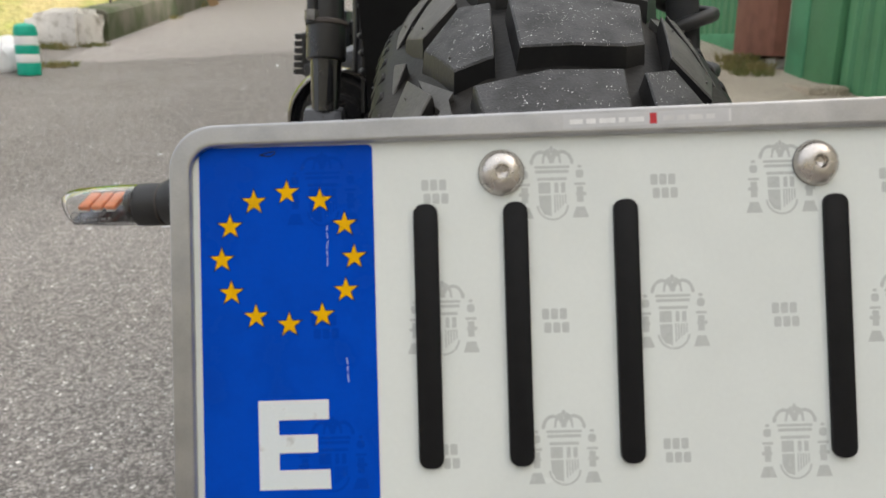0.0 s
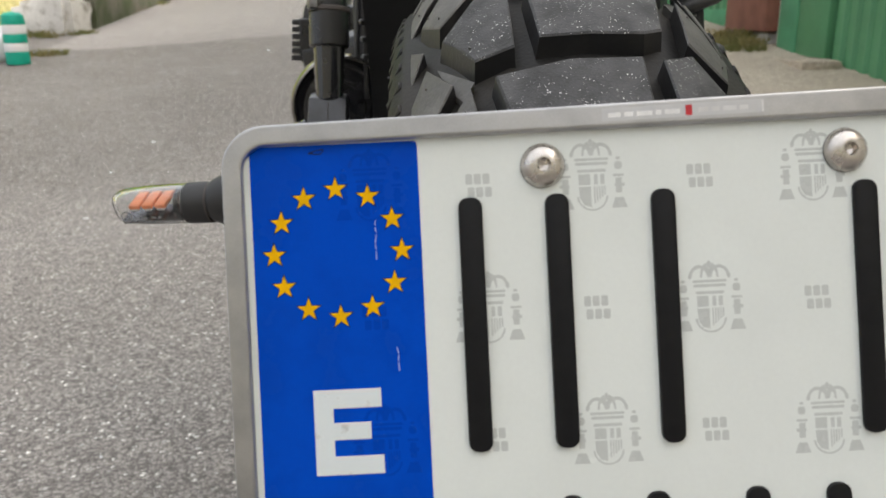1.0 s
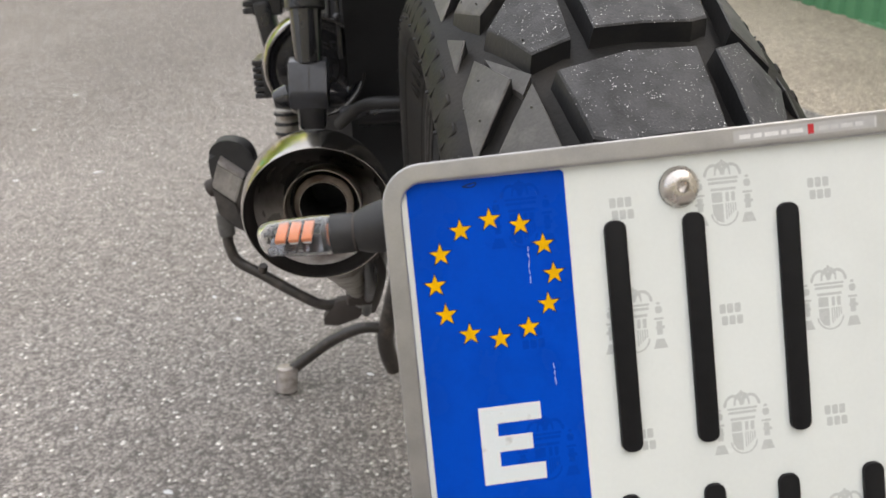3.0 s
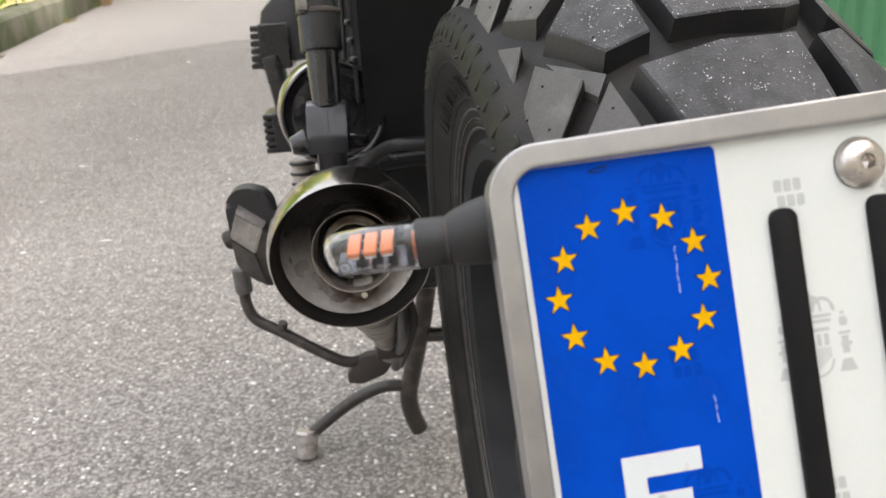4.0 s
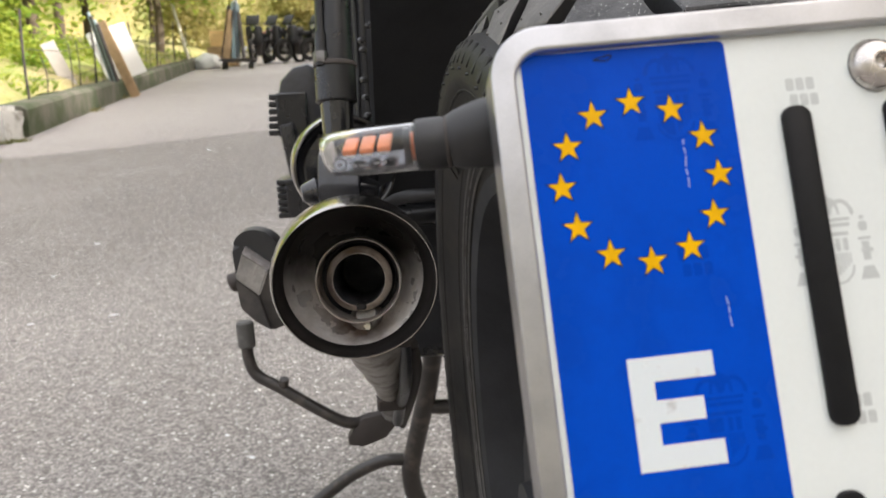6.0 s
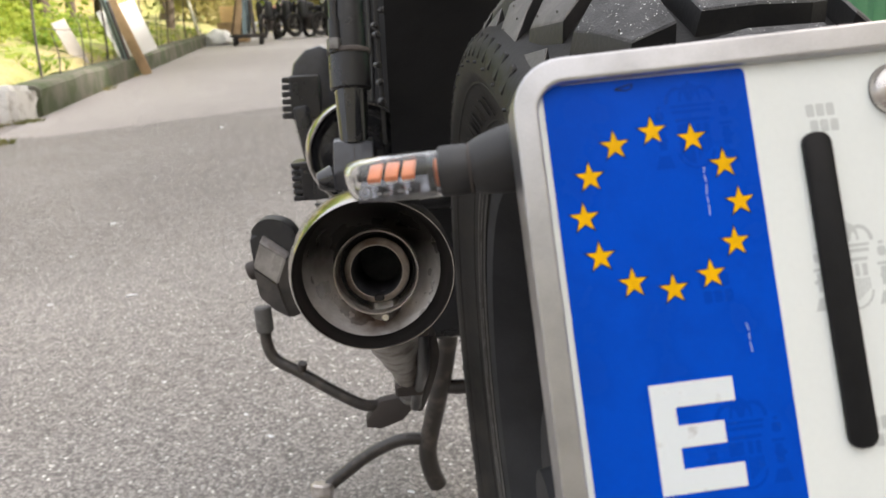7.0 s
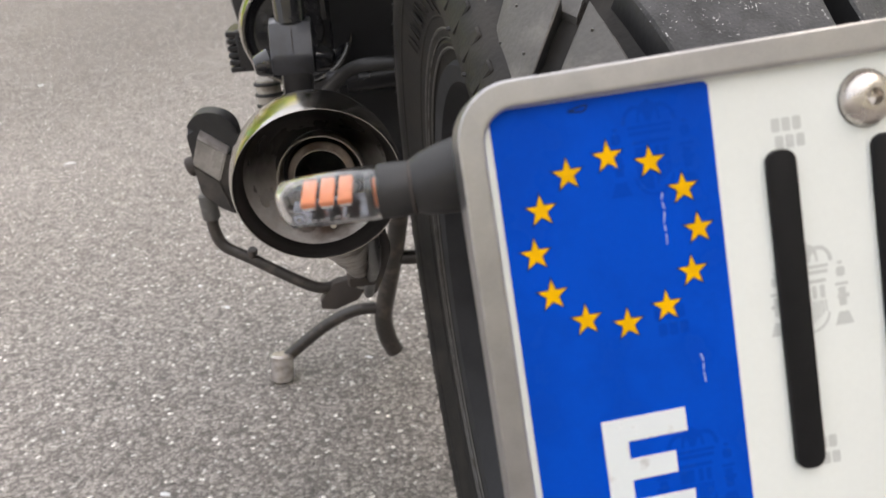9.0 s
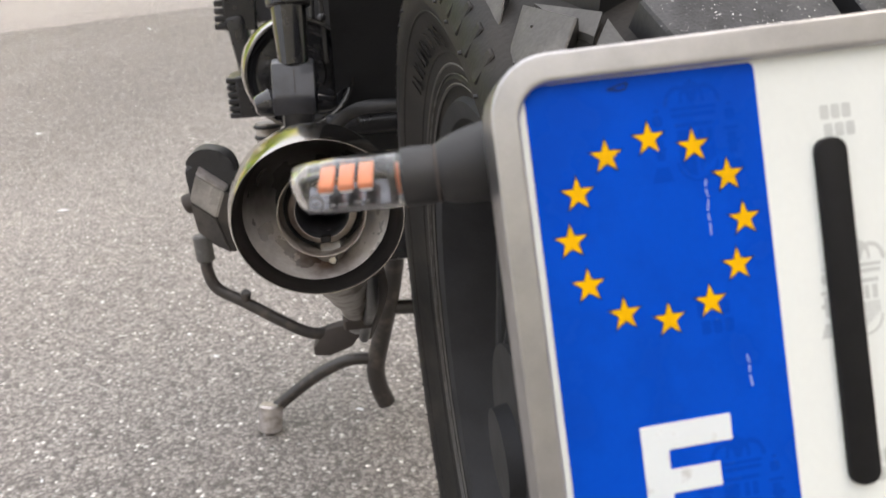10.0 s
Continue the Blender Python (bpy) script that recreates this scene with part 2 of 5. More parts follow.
hl.new(h_base.links[0].from_socket, h_mix.inputs["A"])
hl.new(h_fade.outputs["Result"], h_mix.inputs["Factor"])
soot_shade_far, soot_shade_wave, soot_shade_fade, soot_shade_mix = hn.new("ShaderNodeVectorMath"), hn.new("ShaderNodeMath"), hn.new("ShaderNodeMapRange"), hn.new("ShaderNodeMix")
soot_shade_far.operation, soot_shade_wave.operation, soot_shade_mix.data_type = "DISTANCE", "MULTIPLY_ADD", "RGBA"
soot_shade_far.inputs[1].default_value = (-0.1405, 0.335, 0.585)      # upper dish darkened: some soot, and its shade put into the colour
soot_shade_wave.inputs[1].default_value = 0.012
soot_shade_mix.inputs["B"].default_value = (0.03, 0.026, 0.023, 1)
for key, v in zip(("From Min", "From Max", "To Min", "To Max"), (0.082, 0.114, 0.97, 0.0)):
    soot_shade_fade.inputs[key].default_value = v
hl.new(h_geo.outputs["Position"], soot_shade_far.inputs[0])
hl.new(h_noise.outputs["Fac"], soot_shade_wave.inputs[0])
hl.new(soot_shade_far.outputs["Value"], soot_shade_wave.inputs[2])
hl.new(soot_shade_wave.outputs["Value"], soot_shade_fade.inputs["Value"])
hl.new(h_mix.outputs["Result"], soot_shade_mix.inputs["A"])
hl.new(soot_shade_fade.outputs["Result"], soot_shade_mix.inputs["Factor"])
hl.new(soot_shade_mix.outputs["Result"], h_base)
CUP_STEEL = material("dull_brown_steel", (0.54, 0.49, 0.44), 0.36, metal=0.55, spread=0.25, scale=60, fine=500, second=(0.24, 0.19, 0.155), bump=0.05)
CAST_BLACK = material("satin_black_casting", (0.042, 0.044, 0.052), 0.38, spread=0.25, scale=60, fine=500, bump=0.08, second=(0.03, 0.03, 0.033), coat=0.3)
BORE_GREY = material("bore_dark_grey", (0.1, 0.1, 0.105), 0.7, spread=0.3, scale=120, fine=900)
GLOSS_BLACK = material("gloss_black_paint", (0.012, 0.0125, 0.015), 0.16, spread=0.2, scale=60, fine=500, bump=0.05, second=(0.035, 0.034, 0.034), mix_at=(0.5, 0.75), coat=0.5)
EDGE_STEEL = material("glint_edge_steel", (0.72, 0.68, 0.62), 0.36, metal=0.2, spread=0.25, scale=90, fine=600, second=(0.5, 0.43, 0.36))
BARE_STEEL = material("worn_bare_steel", (0.62, 0.59, 0.58), 0.34, metal=0.85, spread=0.25, scale=90, fine=600, second=(0.4, 0.36, 0.33))
PLATE_WHITE = material("plate_white", (0.7, 0.735, 0.715), 0.22, spread=0.04, scale=30, fine=900, bump=0.02, depth=0.0001, coat=0.3)
PLATE_BLUE = material("plate_blue", (0.0, 0.061, 0.49), 0.25, spread=0.06, scale=90, fine=900, bump=0.02, depth=0.0001, second=(0.0, 0.053, 0.435), spec=0.06)
PLATE_BLACK = material("plate_black", (0.01, 0.01, 0.011), 0.4, spread=0.15, scale=200, fine=1500, bump=0.08, depth=0.0002, spec=0.15)
PLATE_GREY = material("plate_watermark", (0.5, 0.525, 0.515), 0.25, spread=0.06, scale=400, fine=1500, bump=0)
BAND_MARK = material("band_watermark", (0.0, 0.05, 0.41), 0.25, spread=0.06, scale=400, fine=1500, bump=0, spec=0.06)
STAR_YELLOW = material("star_yellow", (0.78, 0.43, 0.0), 0.3, spread=0.12, scale=300, fine=2500, bump=0, spec=0.1)
STAR_EDGE = material("star_dark_edge", (0.02, 0.03, 0.06), 0.35, bump=0, spec=0.05)
LETTER_WHITE = material("band_letter_white", (0.66, 0.71, 0.73), 0.25, second=(0.48, 0.5, 0.5), mix_at=(0.6, 0.72), spread=0.04, scale=330, fine=1500, bump=0)
RED_INK = material("red_ink", (0.5, 0.02, 0.03), 0.4, bump=0)
SCUFF = material("scuffed_blue", (0.4, 0.48, 0.76), 0.4, bump=0)
STICKER = material("silver_sticker", (0.5, 0.505, 0.52), 0.35, metal=0.6, spread=0.06, scale=200, bump=0)
PALE_INK = material("pale_ink", (0.7, 0.7, 0.7), 0.4, bump=0)
TRAY = material("dull_metallized_plastic", (0.15, 0.155, 0.17), 0.2, metal=1.0, spread=0.3, scale=400, fine=1500, bump=0.02, depth=0.0001, second=(0.06, 0.06, 0.065))
MOULD_GREY = material("moulded_grey", (0.3, 0.3, 0.31), 0.3, bump=0)
LENS = clear_material("clear_lens", (0.95, 0.95, 0.95), 0.02)
AMBER = material("amber_reflector", (0.95, 0.33, 0.15), 0.4, spread=0.15, scale=600, fine=3000, bump=0.1, depth=0.0002)
GREEN_PAINT = material("green_paint", (0.085, 0.26, 0.125), 0.5, spread=0.2, scale=2.5, fine=60, bump=0.1, second=(0.075, 0.22, 0.105), mix_at=(0.4, 0.7))
GREEN_LIGHT = material("pale_green_paint", (0.085, 0.3, 0.16), 0.5, spread=0.15, scale=4, fine=60)
BRICK_PAINT = material("red_brown_plaster", (0.24, 0.1, 0.07), 0.8, spread=0.2, scale=6, fine=80, bump=0.3, depth=0.003)
CREAM_PAINT = material("cream_paint", (0.72, 0.68, 0.58), 0.7, spread=0.12, scale=8, fine=80, bump=0.2)
WHITEWASH = material("whitewashed_stone", (0.58, 0.57, 0.55), 0.85, spread=0.2, scale=7, fine=50, bump=0.6, depth=0.01, second=(0.3, 0.28, 0.25), mix_at=(0.5, 0.66))
KERB_STONE = material("mossy_kerb_concrete", (0.125, 0.113, 0.088), 0.9, spread=0.25, scale=2.2, fine=40, bump=0.5, depth=0.01, second=(0.055, 0.07, 0.03), mix_at=(0.4, 0.58))
SOIL = material("garden_soil", (0.3, 0.25, 0.11), 0.95, spread=0.45, scale=1.1, fine=14, bump=0.9, depth=0.06, second=(0.2, 0.235, 0.05), mix_at=(0.42, 0.6))
LEAF = material("leaf_green", (0.2, 0.31, 0.035), 0.6, spread=0.5, scale=1.2, fine=20, bump=0, second=(0.42, 0.47, 0.075), mix_at=(0.4, 0.6))
LEAF_DRY = material("leaf_dry", (0.4, 0.34, 0.13), 0.7, spread=0.5, scale=0.6, fine=10, bump=0, second=(0.3, 0.31, 0.08), mix_at=(0.4, 0.6))
LEAF_DARK = material("leaf_dark", (0.17, 0.18, 0.06), 0.6, spread=0.5, scale=3, fine=20, bump=0, second=(0.3, 0.25, 0.11))
for lm in (LEAF, LEAF_DRY, LEAF_DARK):
    ln, ll = lm.node_tree.nodes, lm.node_tree.links
    lb = ln["Principled BSDF"]
    thin, both = ln.new("ShaderNodeBsdfTranslucent"), ln.new("ShaderNodeMixShader")
    ll.new(lb.inputs["Base Color"].links[0].from_socket, thin.inputs["Color"])
    both.inputs["Fac"].default_value = 0.55
    ll.new(lb.outputs["BSDF"], both.inputs[1])
    ll.new(thin.outputs["BSDF"], both.inputs[2])
    ll.new(both.outputs["Shader"], ln["Material Output"].inputs["Surface"])
HILL = material("dry_hillside", (0.36, 0.28, 0.12), 0.95, spread=0.4, scale=0.25, fine=2.0, bump=0.4, depth=0.3, second=(0.24, 0.25, 0.08), mix_at=(0.42, 0.6))
BARK = material("bark", (0.12, 0.09, 0.06), 0.9, spread=0.4, scale=20, fine=90, bump=0.6, depth=0.01)
WOOD = material("raw_wood", (0.4, 0.27, 0.15), 0.7, spread=0.25, scale=6, fine=80, bump=0.15)
PALE_WOOD = material("pale_board", (0.45, 0.41, 0.36), 0.7, spread=0.12, scale=5, fine=80)
WHITE_BOARD = material("white_board", (0.6, 0.6, 0.57), 0.6, spread=0.08, scale=4, fine=50)
DARK_METAL = material("rusty_dark_metal", (0.06, 0.05, 0.045), 0.7, spread=0.3, scale=9, fine=80)
TEAL = material("teal_plastic", (0.0, 0.36, 0.25), 0.5, spread=0.12, scale=15, fine=120)
WHITE_PLASTIC = material("white_plastic", (0.75, 0.75, 0.76), 0.5, spread=0.08, scale=15, fine=120)
TAN_WALL = material("ochre_board", (0.75, 0.52, 0.25), 0.8, spread=0.15, scale=3, fine=50)
ORANGE = material("orange_plastic", (0.3, 0.09, 0.05), 0.6)
BLUE_GREY = material("blue_grey_paint", (0.25, 0.33, 0.36), 0.6)


# ---- building helpers ----
def place(ob, parent):
    if parent is not None:
        ob.parent = parent
        ob.matrix_parent_inverse = Matrix.Translation(-anchor_of(parent))
    return ob


ANCHORS = {}


def anchor_of(ob):
    return ANCHORS[ob.name]


def holder(name, at, parent=None):
    """An Empty that carries parts."""
    ob = new(name)
    ob.empty_display_size = 0.05
    ob.location = at
    ANCHORS[ob.name] = Vector(at)
    return place(ob, parent)


def part(name, bm, mat, parent=None, label="", smooth=40):
    """Links a bmesh, given in world places, as one mesh object."""
    bmesh.ops.recalc_face_normals(bm, faces=bm.faces)
    lo = Vector([min(v.co[k] for v in bm.verts) for k in range(3)])
    hi = Vector([max(v.co[k] for v in bm.verts) for k in range(3)])
    mid = (lo + hi) / 2
    bmesh.ops.translate(bm, verts=bm.verts, vec=-mid)
    me = bpy.data.meshes.new(name)
    bm.to_mesh(me)
    bm.free()
    if smooth:
        me.shade_smooth()
        me.set_sharp_from_angle(angle=radians(smooth))
    me.materials.append(mat)
    ob = new(name, me)
    ob.location = mid
    ANCHORS[ob.name] = mid
    if label:
        tagged(ob, label)
    return place(ob, parent)


def box(size, m, bevel=0.0, segments=2):
    bm = bmesh.new()
    bmesh.ops.create_cube(bm, size=1)
    bmesh.ops.scale(bm, vec=size, verts=bm.verts)
    if bevel:
        bmesh.ops.bevel(bm, geom=list(bm.edges), offset=bevel, segments=segments, profile=0.5, affect="EDGES")
    bmesh.ops.transform(bm, matrix=m, verts=bm.verts)
    return bm


def joined(*bms):
    out = bmesh.new()
    for b in bms:
        me = bpy.data.meshes.new("join")
        b.to_mesh(me)
        b.free()
        out.from_mesh(me)
        bpy.data.meshes.remove(me)
    return out


def lathe(profile, m, steps=48, close=False):
    """Turns (radius, height) points round the z axis of m."""
    bm = bmesh.new()
    rings = []
    for r, h in profile:
        if r < 1e-6:
            rings.append([bm.verts.new((0, 0, h))] * steps)
        else:
            rings.append([bm.verts.new((r * math.cos(2 * math.pi * k / steps), r * math.sin(2 * math.pi * k / steps), h)) for k in range(steps)])
    pairs = list(zip(rings, rings[1:])) + ([(rings[-1], rings[0])] if close else [])
    for a, b in pairs:
        for k in range(steps):
            quad = []
            for v in (a[k], a[(k + 1) % steps], b[(k + 1) % steps], b[k]):
                if v not in quad:
                    quad.append(v)
            if len(quad) > 2:
                bm.faces.new(quad)
    bmesh.ops.transform(bm, matrix=m, verts=bm.verts)
    return bm


def along(a, b):
    """A matrix at a whose z axis points to b."""
    a, b = Vector(a), Vector(b)
    return Matrix.Translation(a) @ (b - a).to_track_quat("Z", "Y").to_matrix().to_4x4()


def rod(a, b, r, r2=None, steps=20, round_end=0.0):
    a, b = Vector(a), Vector(b)
    h = (b - a).length
    r2 = r if r2 is None else r2
    e = round_end
    prof = [(0, 0), (r - e, 0), (r, e), (r2, h - e), (r2 - e, h), (0, h)] if e else [(0, 0), (r, 0), (r2, h), (0, h)]
    return lathe(prof, along(a, b), steps)


def smooth_line(points, steps=8):
    pts = [Vector(p) for p in points]
    pts = [pts[0] * 2 - pts[1]] + pts + [pts[-1] * 2 - pts[-2]]
    out = []
    for i in range(1, len(pts) - 2):
        p0, p1, p2, p3 = pts[i - 1:i + 3]
        for k in range(steps):
            t = k / steps
            out.append(0.5 * (2 * p1 + (p2 - p0) * t + (2 * p0 - 5 * p1 + 4 * p2 - p3) * t * t + (3 * p1 - p0 - 3 * p2 + p3) * t ** 3))
    return out + [pts[-2]]


def tube(points, radius, sides=14, steps=8, flat=1.0, curved=True):
    """A bent bar of round section; radius may be one number or one for each end."""
    line = smooth_line(points, steps) if curved else [Vector(p) for p in points]
    r0, r1 = radius if isinstance(radius, tuple) else (radius, radius)
    bm, rings, up = bmesh.new(), [], None
    for i, p in enumerate(line):
        d = (line[min(i + 1, len(line) - 1)] - line[max(i - 1, 0)]).normalized()
        if up is None:
            up = d.orthogonal().normalized()
        side = d.cross(up).normalized()
        up = side.cross(d).normalized()
        r = r0 + (r1 - r0) * i / (len(line) - 1)
        rings.append([bm.verts.new(p + (side * math.cos(2 * math.pi * k / sides) * flat + up * math.sin(2 * math.pi * k / sides)) * r) for k in range(sides)])
    for a, b in zip(rings, rings[1:]):
        for k in range(sides):
            bm.faces.new((a[k], a[(k + 1) % sides], b[(k + 1) % sides], b[k]))
    bm.faces.new(rings[0]), bm.faces.new(rings[-1])
    return bm


def prism(outline, y0, y1, m, bevel=0.0):
    """A flat outline in the x-z plane, given depth from y0 to y1."""
    bm = bmesh.new()
    a = [bm.verts.new((x, y0, z)) for x, z in outline]
    b = [bm.verts.new((x, y1, z)) for x, z in outline]
    top = bm.faces.new(a)
    bm.faces.new(b[::-1])
    k = len(a)
    for i in range(k):
        bm.faces.new((a[i], b[i], b[(i + 1) % k], a[(i + 1) % k]))
    if bevel:
        bmesh.ops.bevel(bm, geom=list(top.edges), offset=bevel, segments=2, profile=0.6, affect="EDGES")
    bmesh.ops.transform(bm, matrix=m, verts=bm.verts)
    return bm


def rounded(x0, z0, x1, z1, r, n=6):
    pts = []
    for cx, cz, a in ((x1 - r, z1 - r, 0), (x0 + r, z1 - r, 90), (x0 + r, z0 + r, 180), (x1 - r, z0 + r, 270)):
        for k in range(n + 1):
            t = radians(a + 90 * k / n)
            pts.append((cx + r * math.cos(t), cz + r * math.sin(t)))
    return pts


def bent_grid(f, nu, nv):
    bm = bmesh.new()
    rows = [[bm.verts.new(f(i / nu, j / nv)) for i in range(nu + 1)] for j in range(nv + 1)]
    for j in range(nv):
        for i in range(nu):
            bm.faces.new((rows[j][i], rows[j][i + 1], rows[j + 1][i + 1], rows[j + 1][i]))
    return bm


def rise(y):
    """Height of the street: level round the motorcycle, then uphill."""
    return 0.0 if y < 1.8 else (0.1 * (y - 1.8) ** 2 / 2.8 if y < 3.2 else 0.1 * (y - 2.5)) if y < 60 else 5.75


# ---- street ----
def sheet(xs, ys, lift=0.0, skew=lambda x, y: x):
    bm = bmesh.new()
    rows = [[bm.verts.new((skew(x, y), y, rise(y) + lift)) for x in xs] for y in ys]
    for a, b in zip(rows, rows[1:]):
        for i in range(len(xs) - 1):
            bm.faces.new((a[i], a[i + 1], b[i + 1], b[i]))
    return bm


def kerb_x(y):
    return -3.4 - 0.1 * (y - 8.0)


SLOPE_YS = [-80, -20, -5, 0, 1.0, 1.8, 2.0, 2.2, 2.4, 2.6, 2.8, 3.0, 3.2, 5, 8, 12, 20, 30, 45, 60, 120, 600]
tagged(part("ground", sheet([-600, -60, -20, -8, -4, -2, 0, 2, 4, 8, 20, 60, 600], SLOPE_YS), ASPHALT, smooth=60), "grey worn asphalt with pale stone chips", "ground", kind="structure")


def seam(x):
    return 7.15 + 0.61 * (x + 2.0) * 0.9 + 0.05 * math.sin(3.1 * x) + 0.03 * math.sin(9.7 * x + 1)


concrete_bm = bmesh.new()
grid = []
for j in range(40):
    row = []
    for k in range(25):
        u = k / 24
        x_far = lambda y: kerb_x(y) + u * (2.3 - kerb_x(y))
        y0 = seam(-3.35 + u * 5.6)
        y = y0 + (60 - y0) * (j / 39) ** 2
        row.append(concrete_bm.verts.new((x_far(y), y, rise(y) + (0.004 if j else -0.003))))
    grid.append(row)
for a, b in zip(grid, grid[1:]):
    for k in range(24):
        concrete_bm.faces.new((a[k], a[k + 1], b[k + 1], b[k]))
tagged(part("road", concrete_bm, CONCRETE, smooth=60), "pale worn concrete road surface going uphill", "road", kind="structure")


def verge_edge(y):
    return 1.62 + 0.05 * math.sin(1.7 * y) + 0.03 * math.sin(5.3 * y + 1)


verge_bm = bent_grid(lambda u, v: Vector((verge_edge(-6 + 30 * v) + u * (2.9 - verge_edge(-6 + 30 * v)), -6 + 30 * v, rise(-6 + 30 * v) + (0.006 if u > 0 else -0.004) + 0.02 * u + 0.012 * noise.noise((u * 3, v * 60, 0)) * (u > 0))), 8, 150)
tagged(part("pavement", verge_bm, DIRT, smooth=60), "sandy worn concrete strip along the green wall", "pavement", kind="structure")


def long_wall(x_of, y0, y1, width, height, mat, name, label, n=30, rough=0.012, base=-0.3):
    bm = bmesh.new()
    loops = []
    for i in range(n + 1):
        y = y0 + (y1 - y0) * i / n
        x, z = x_of(y), rise(y)
        pts = [(0, base), (0, height - 0.04), (-0.04, height), (-width, height), (-width, base)]
        loops.append([bm.verts.new((x + px + rough * noise.noise((y * 1.3, px * 9, pz * 9)), y, z + pz + rough * noise.noise((y * 1.1, px * 5 + 7, pz * 5)))) for px, pz in pts])
    for a, b in zip(loops, loops[1:]):
        for k in range(5):
            bm.faces.new((a[k], a[(k + 1) % 5], b[(k + 1) % 5], b[k]))
    bm.faces.new(loops[0]), bm.faces.new(loops[-1])
    return tagged(part(name, bm, mat, smooth=35), label, "kerb", kind="structure")


long_wall(kerb_x, 8.12, 27, 0.32, 0.31, KERB_STONE, "kerb", "low mossy concrete kerb wall along the street", n=60, rough=0.02)

# whitewashed end of the kerb
stone_bm = bmesh.new()
bmesh.ops.create_cube(stone_bm, size=1)
bmesh.ops.bevel(stone_bm, geom=list(stone_bm.edges), offset=0.12, segments=2, affect="EDGES")
bmesh.ops.subdivide_edges(stone_bm, edges=list(stone_bm.edges), cuts=3, use_grid_fill=True)
for v in stone_bm.verts:
    d = noise.noise(v.co * 3.1) * 0.09
    v.co = Vector((v.co.x * 0.56 * (1 + d) - 0.02, v.co.y * 0.55 * (1 + d), v.co.z * 0.4 * (1 + d)))
    if v.co.x < -0.1:
        v.co.z -= 0.18 * (-0.1 - v.co.x) + 0.02
bmesh.ops.translate(stone_bm, verts=stone_bm.verts, vec=(-3.69, 7.84, rise(7.84) + 0.13))
tagged(part("kerb_end_stone", stone_bm, WHITEWASH, smooth=50), "chipped whitewashed stone block at the kerb's end", "stone")

# ground behind the kerb
bank_bm = bent_grid(lambda u, v: Vector((kerb_x(7.75 + 60 * v) - 0.3 - 40 * u ** 2, 7.75 + 60 * v, rise(7.75 + 60 * v) + (0.3 + 2.2 * u if v > 0 else -0.05) + 0.06 * noise.noise((u * 30, v * 40, 0)))), 24, 60)
tagged(part("garden_bank", bank_bm, SOIL, smooth=60), "sunlit grassy bank behind the kerb", "ground", kind="structure")


# ---- green wall ----
WALL_X = 2.76


def wall_box(name, y0, y1, z0, z1, x0, x1, mat, label, category, bevel=0.01, parent=None):
    bm = box((x1 - x0, y1 - y0, z1 - z0), Matrix.Translation(((x0 + x1) / 2, (y0 + y1) / 2, (z0 + z1) / 2)), bevel)
    ob = part(name, bm, mat, parent, label)
    return ob


def ribbed(y0, y1, z0, z1, x, pitch, depth, mat, parent, name="metal_sheet"):
    """One folded sheet with upright ribs."""
    prof, y, k = [], y0, 0
    while y < y1 - 1e-6:
        for f, d in ((0, 0), (0.3, 0), (0.42, 1), (0.86, 1), (0.98, 0)):
            if y + f * pitch < y1:
                prof.append((y + f * pitch, d * depth))
        y += pitch
    prof.append((y1, 0))
    bm = bmesh.new()
    low = [bm.verts.new((x - d, yy, z0)) for yy, d in prof]
    high = [bm.verts.new((x - d, yy, z1)) for yy, d in prof]
    for i in range(len(prof) - 1):
        bm.faces.new((low[i], low[i + 1], high[i + 1], high[i]))
    r = bmesh.ops.extrude_face_region(bm, geom=list(bm.faces))
    bmesh.ops.translate(bm, verts=[v for v in r["geom"] if isinstance(v, bmesh.types.BMVert)], vec=(0.02, 0, 0))
    return part(name, bm, mat, parent, smooth=0)


door = holder("garage_door", (WALL_X, 3.4, 0.1))
tagged(door, "green painted ribbed metal garage door, closed", "door", kind="structure")
ribbed(0.9, 5.58, 0.12, 2.6, WALL_X, 0.165, 0.025, GREEN_PAINT, door)
wall_box("door_post", 5.6, 6.08, 0.33, 2.7, WALL_X - 0.05, WALL_X + 0.15, GREEN_PAINT, "dark green steel door post", "", parent=door)
wall_box("door_post_edge", 6.08, 6.41, 0.36, 2.7, WALL_X - 0.06, WALL_X + 0.15, GREEN_LIGHT, "pale green steel door post", "", parent=door)
wall_box("bottom_rail", 0.9, 5.58, 0.11, 0.2, WALL_X - 0.035, WALL_X + 0.012, GREEN_PAINT, "", "", parent=door)
pillar = holder("wall_pillar", (WALL_X + 0.1, 7.3, 0.45))
tagged(pillar, "red-brown painted pillar on a pale stone foot", "pillar", kind="structure")
wall_box("pillar_shaft", 6.53, 7.46, 0.53, 2.9, WALL_X - 0.12, WALL_X + 0.3, BRICK_PAINT, "", "", 0.015, pillar)
wall_box("pillar_edge", 6.42, 6.52, 0.4, 2.9, WALL_X - 0.02, WALL_X + 0.2, CREAM_PAINT, "cream painted edge strip", "", 0.01, pillar)
wall_box("pillar_foot", 6.62, 7.42, 0.3, 0.525, WALL_X - 0.06, WALL_X + 0.3, WHITEWASH, "", "", 0.04, pillar)
gate = holder("metal_gate", (WALL_X, 10, 0.7))
tagged(gate, "green ribbed metal gate beyond the pillar", "gate", kind="structure")
ribbed(7.48, 16.0, 0.62, 3.2, WALL_X + 0.05, 0.2, 0.025, GREEN_PAINT, gate)
wall_box("bottom_rail", 7.48, 16, 0.56, 0.72, WALL_X - 0.0, WALL_X + 0.06, GREEN_LIGHT, "", "", parent=gate)
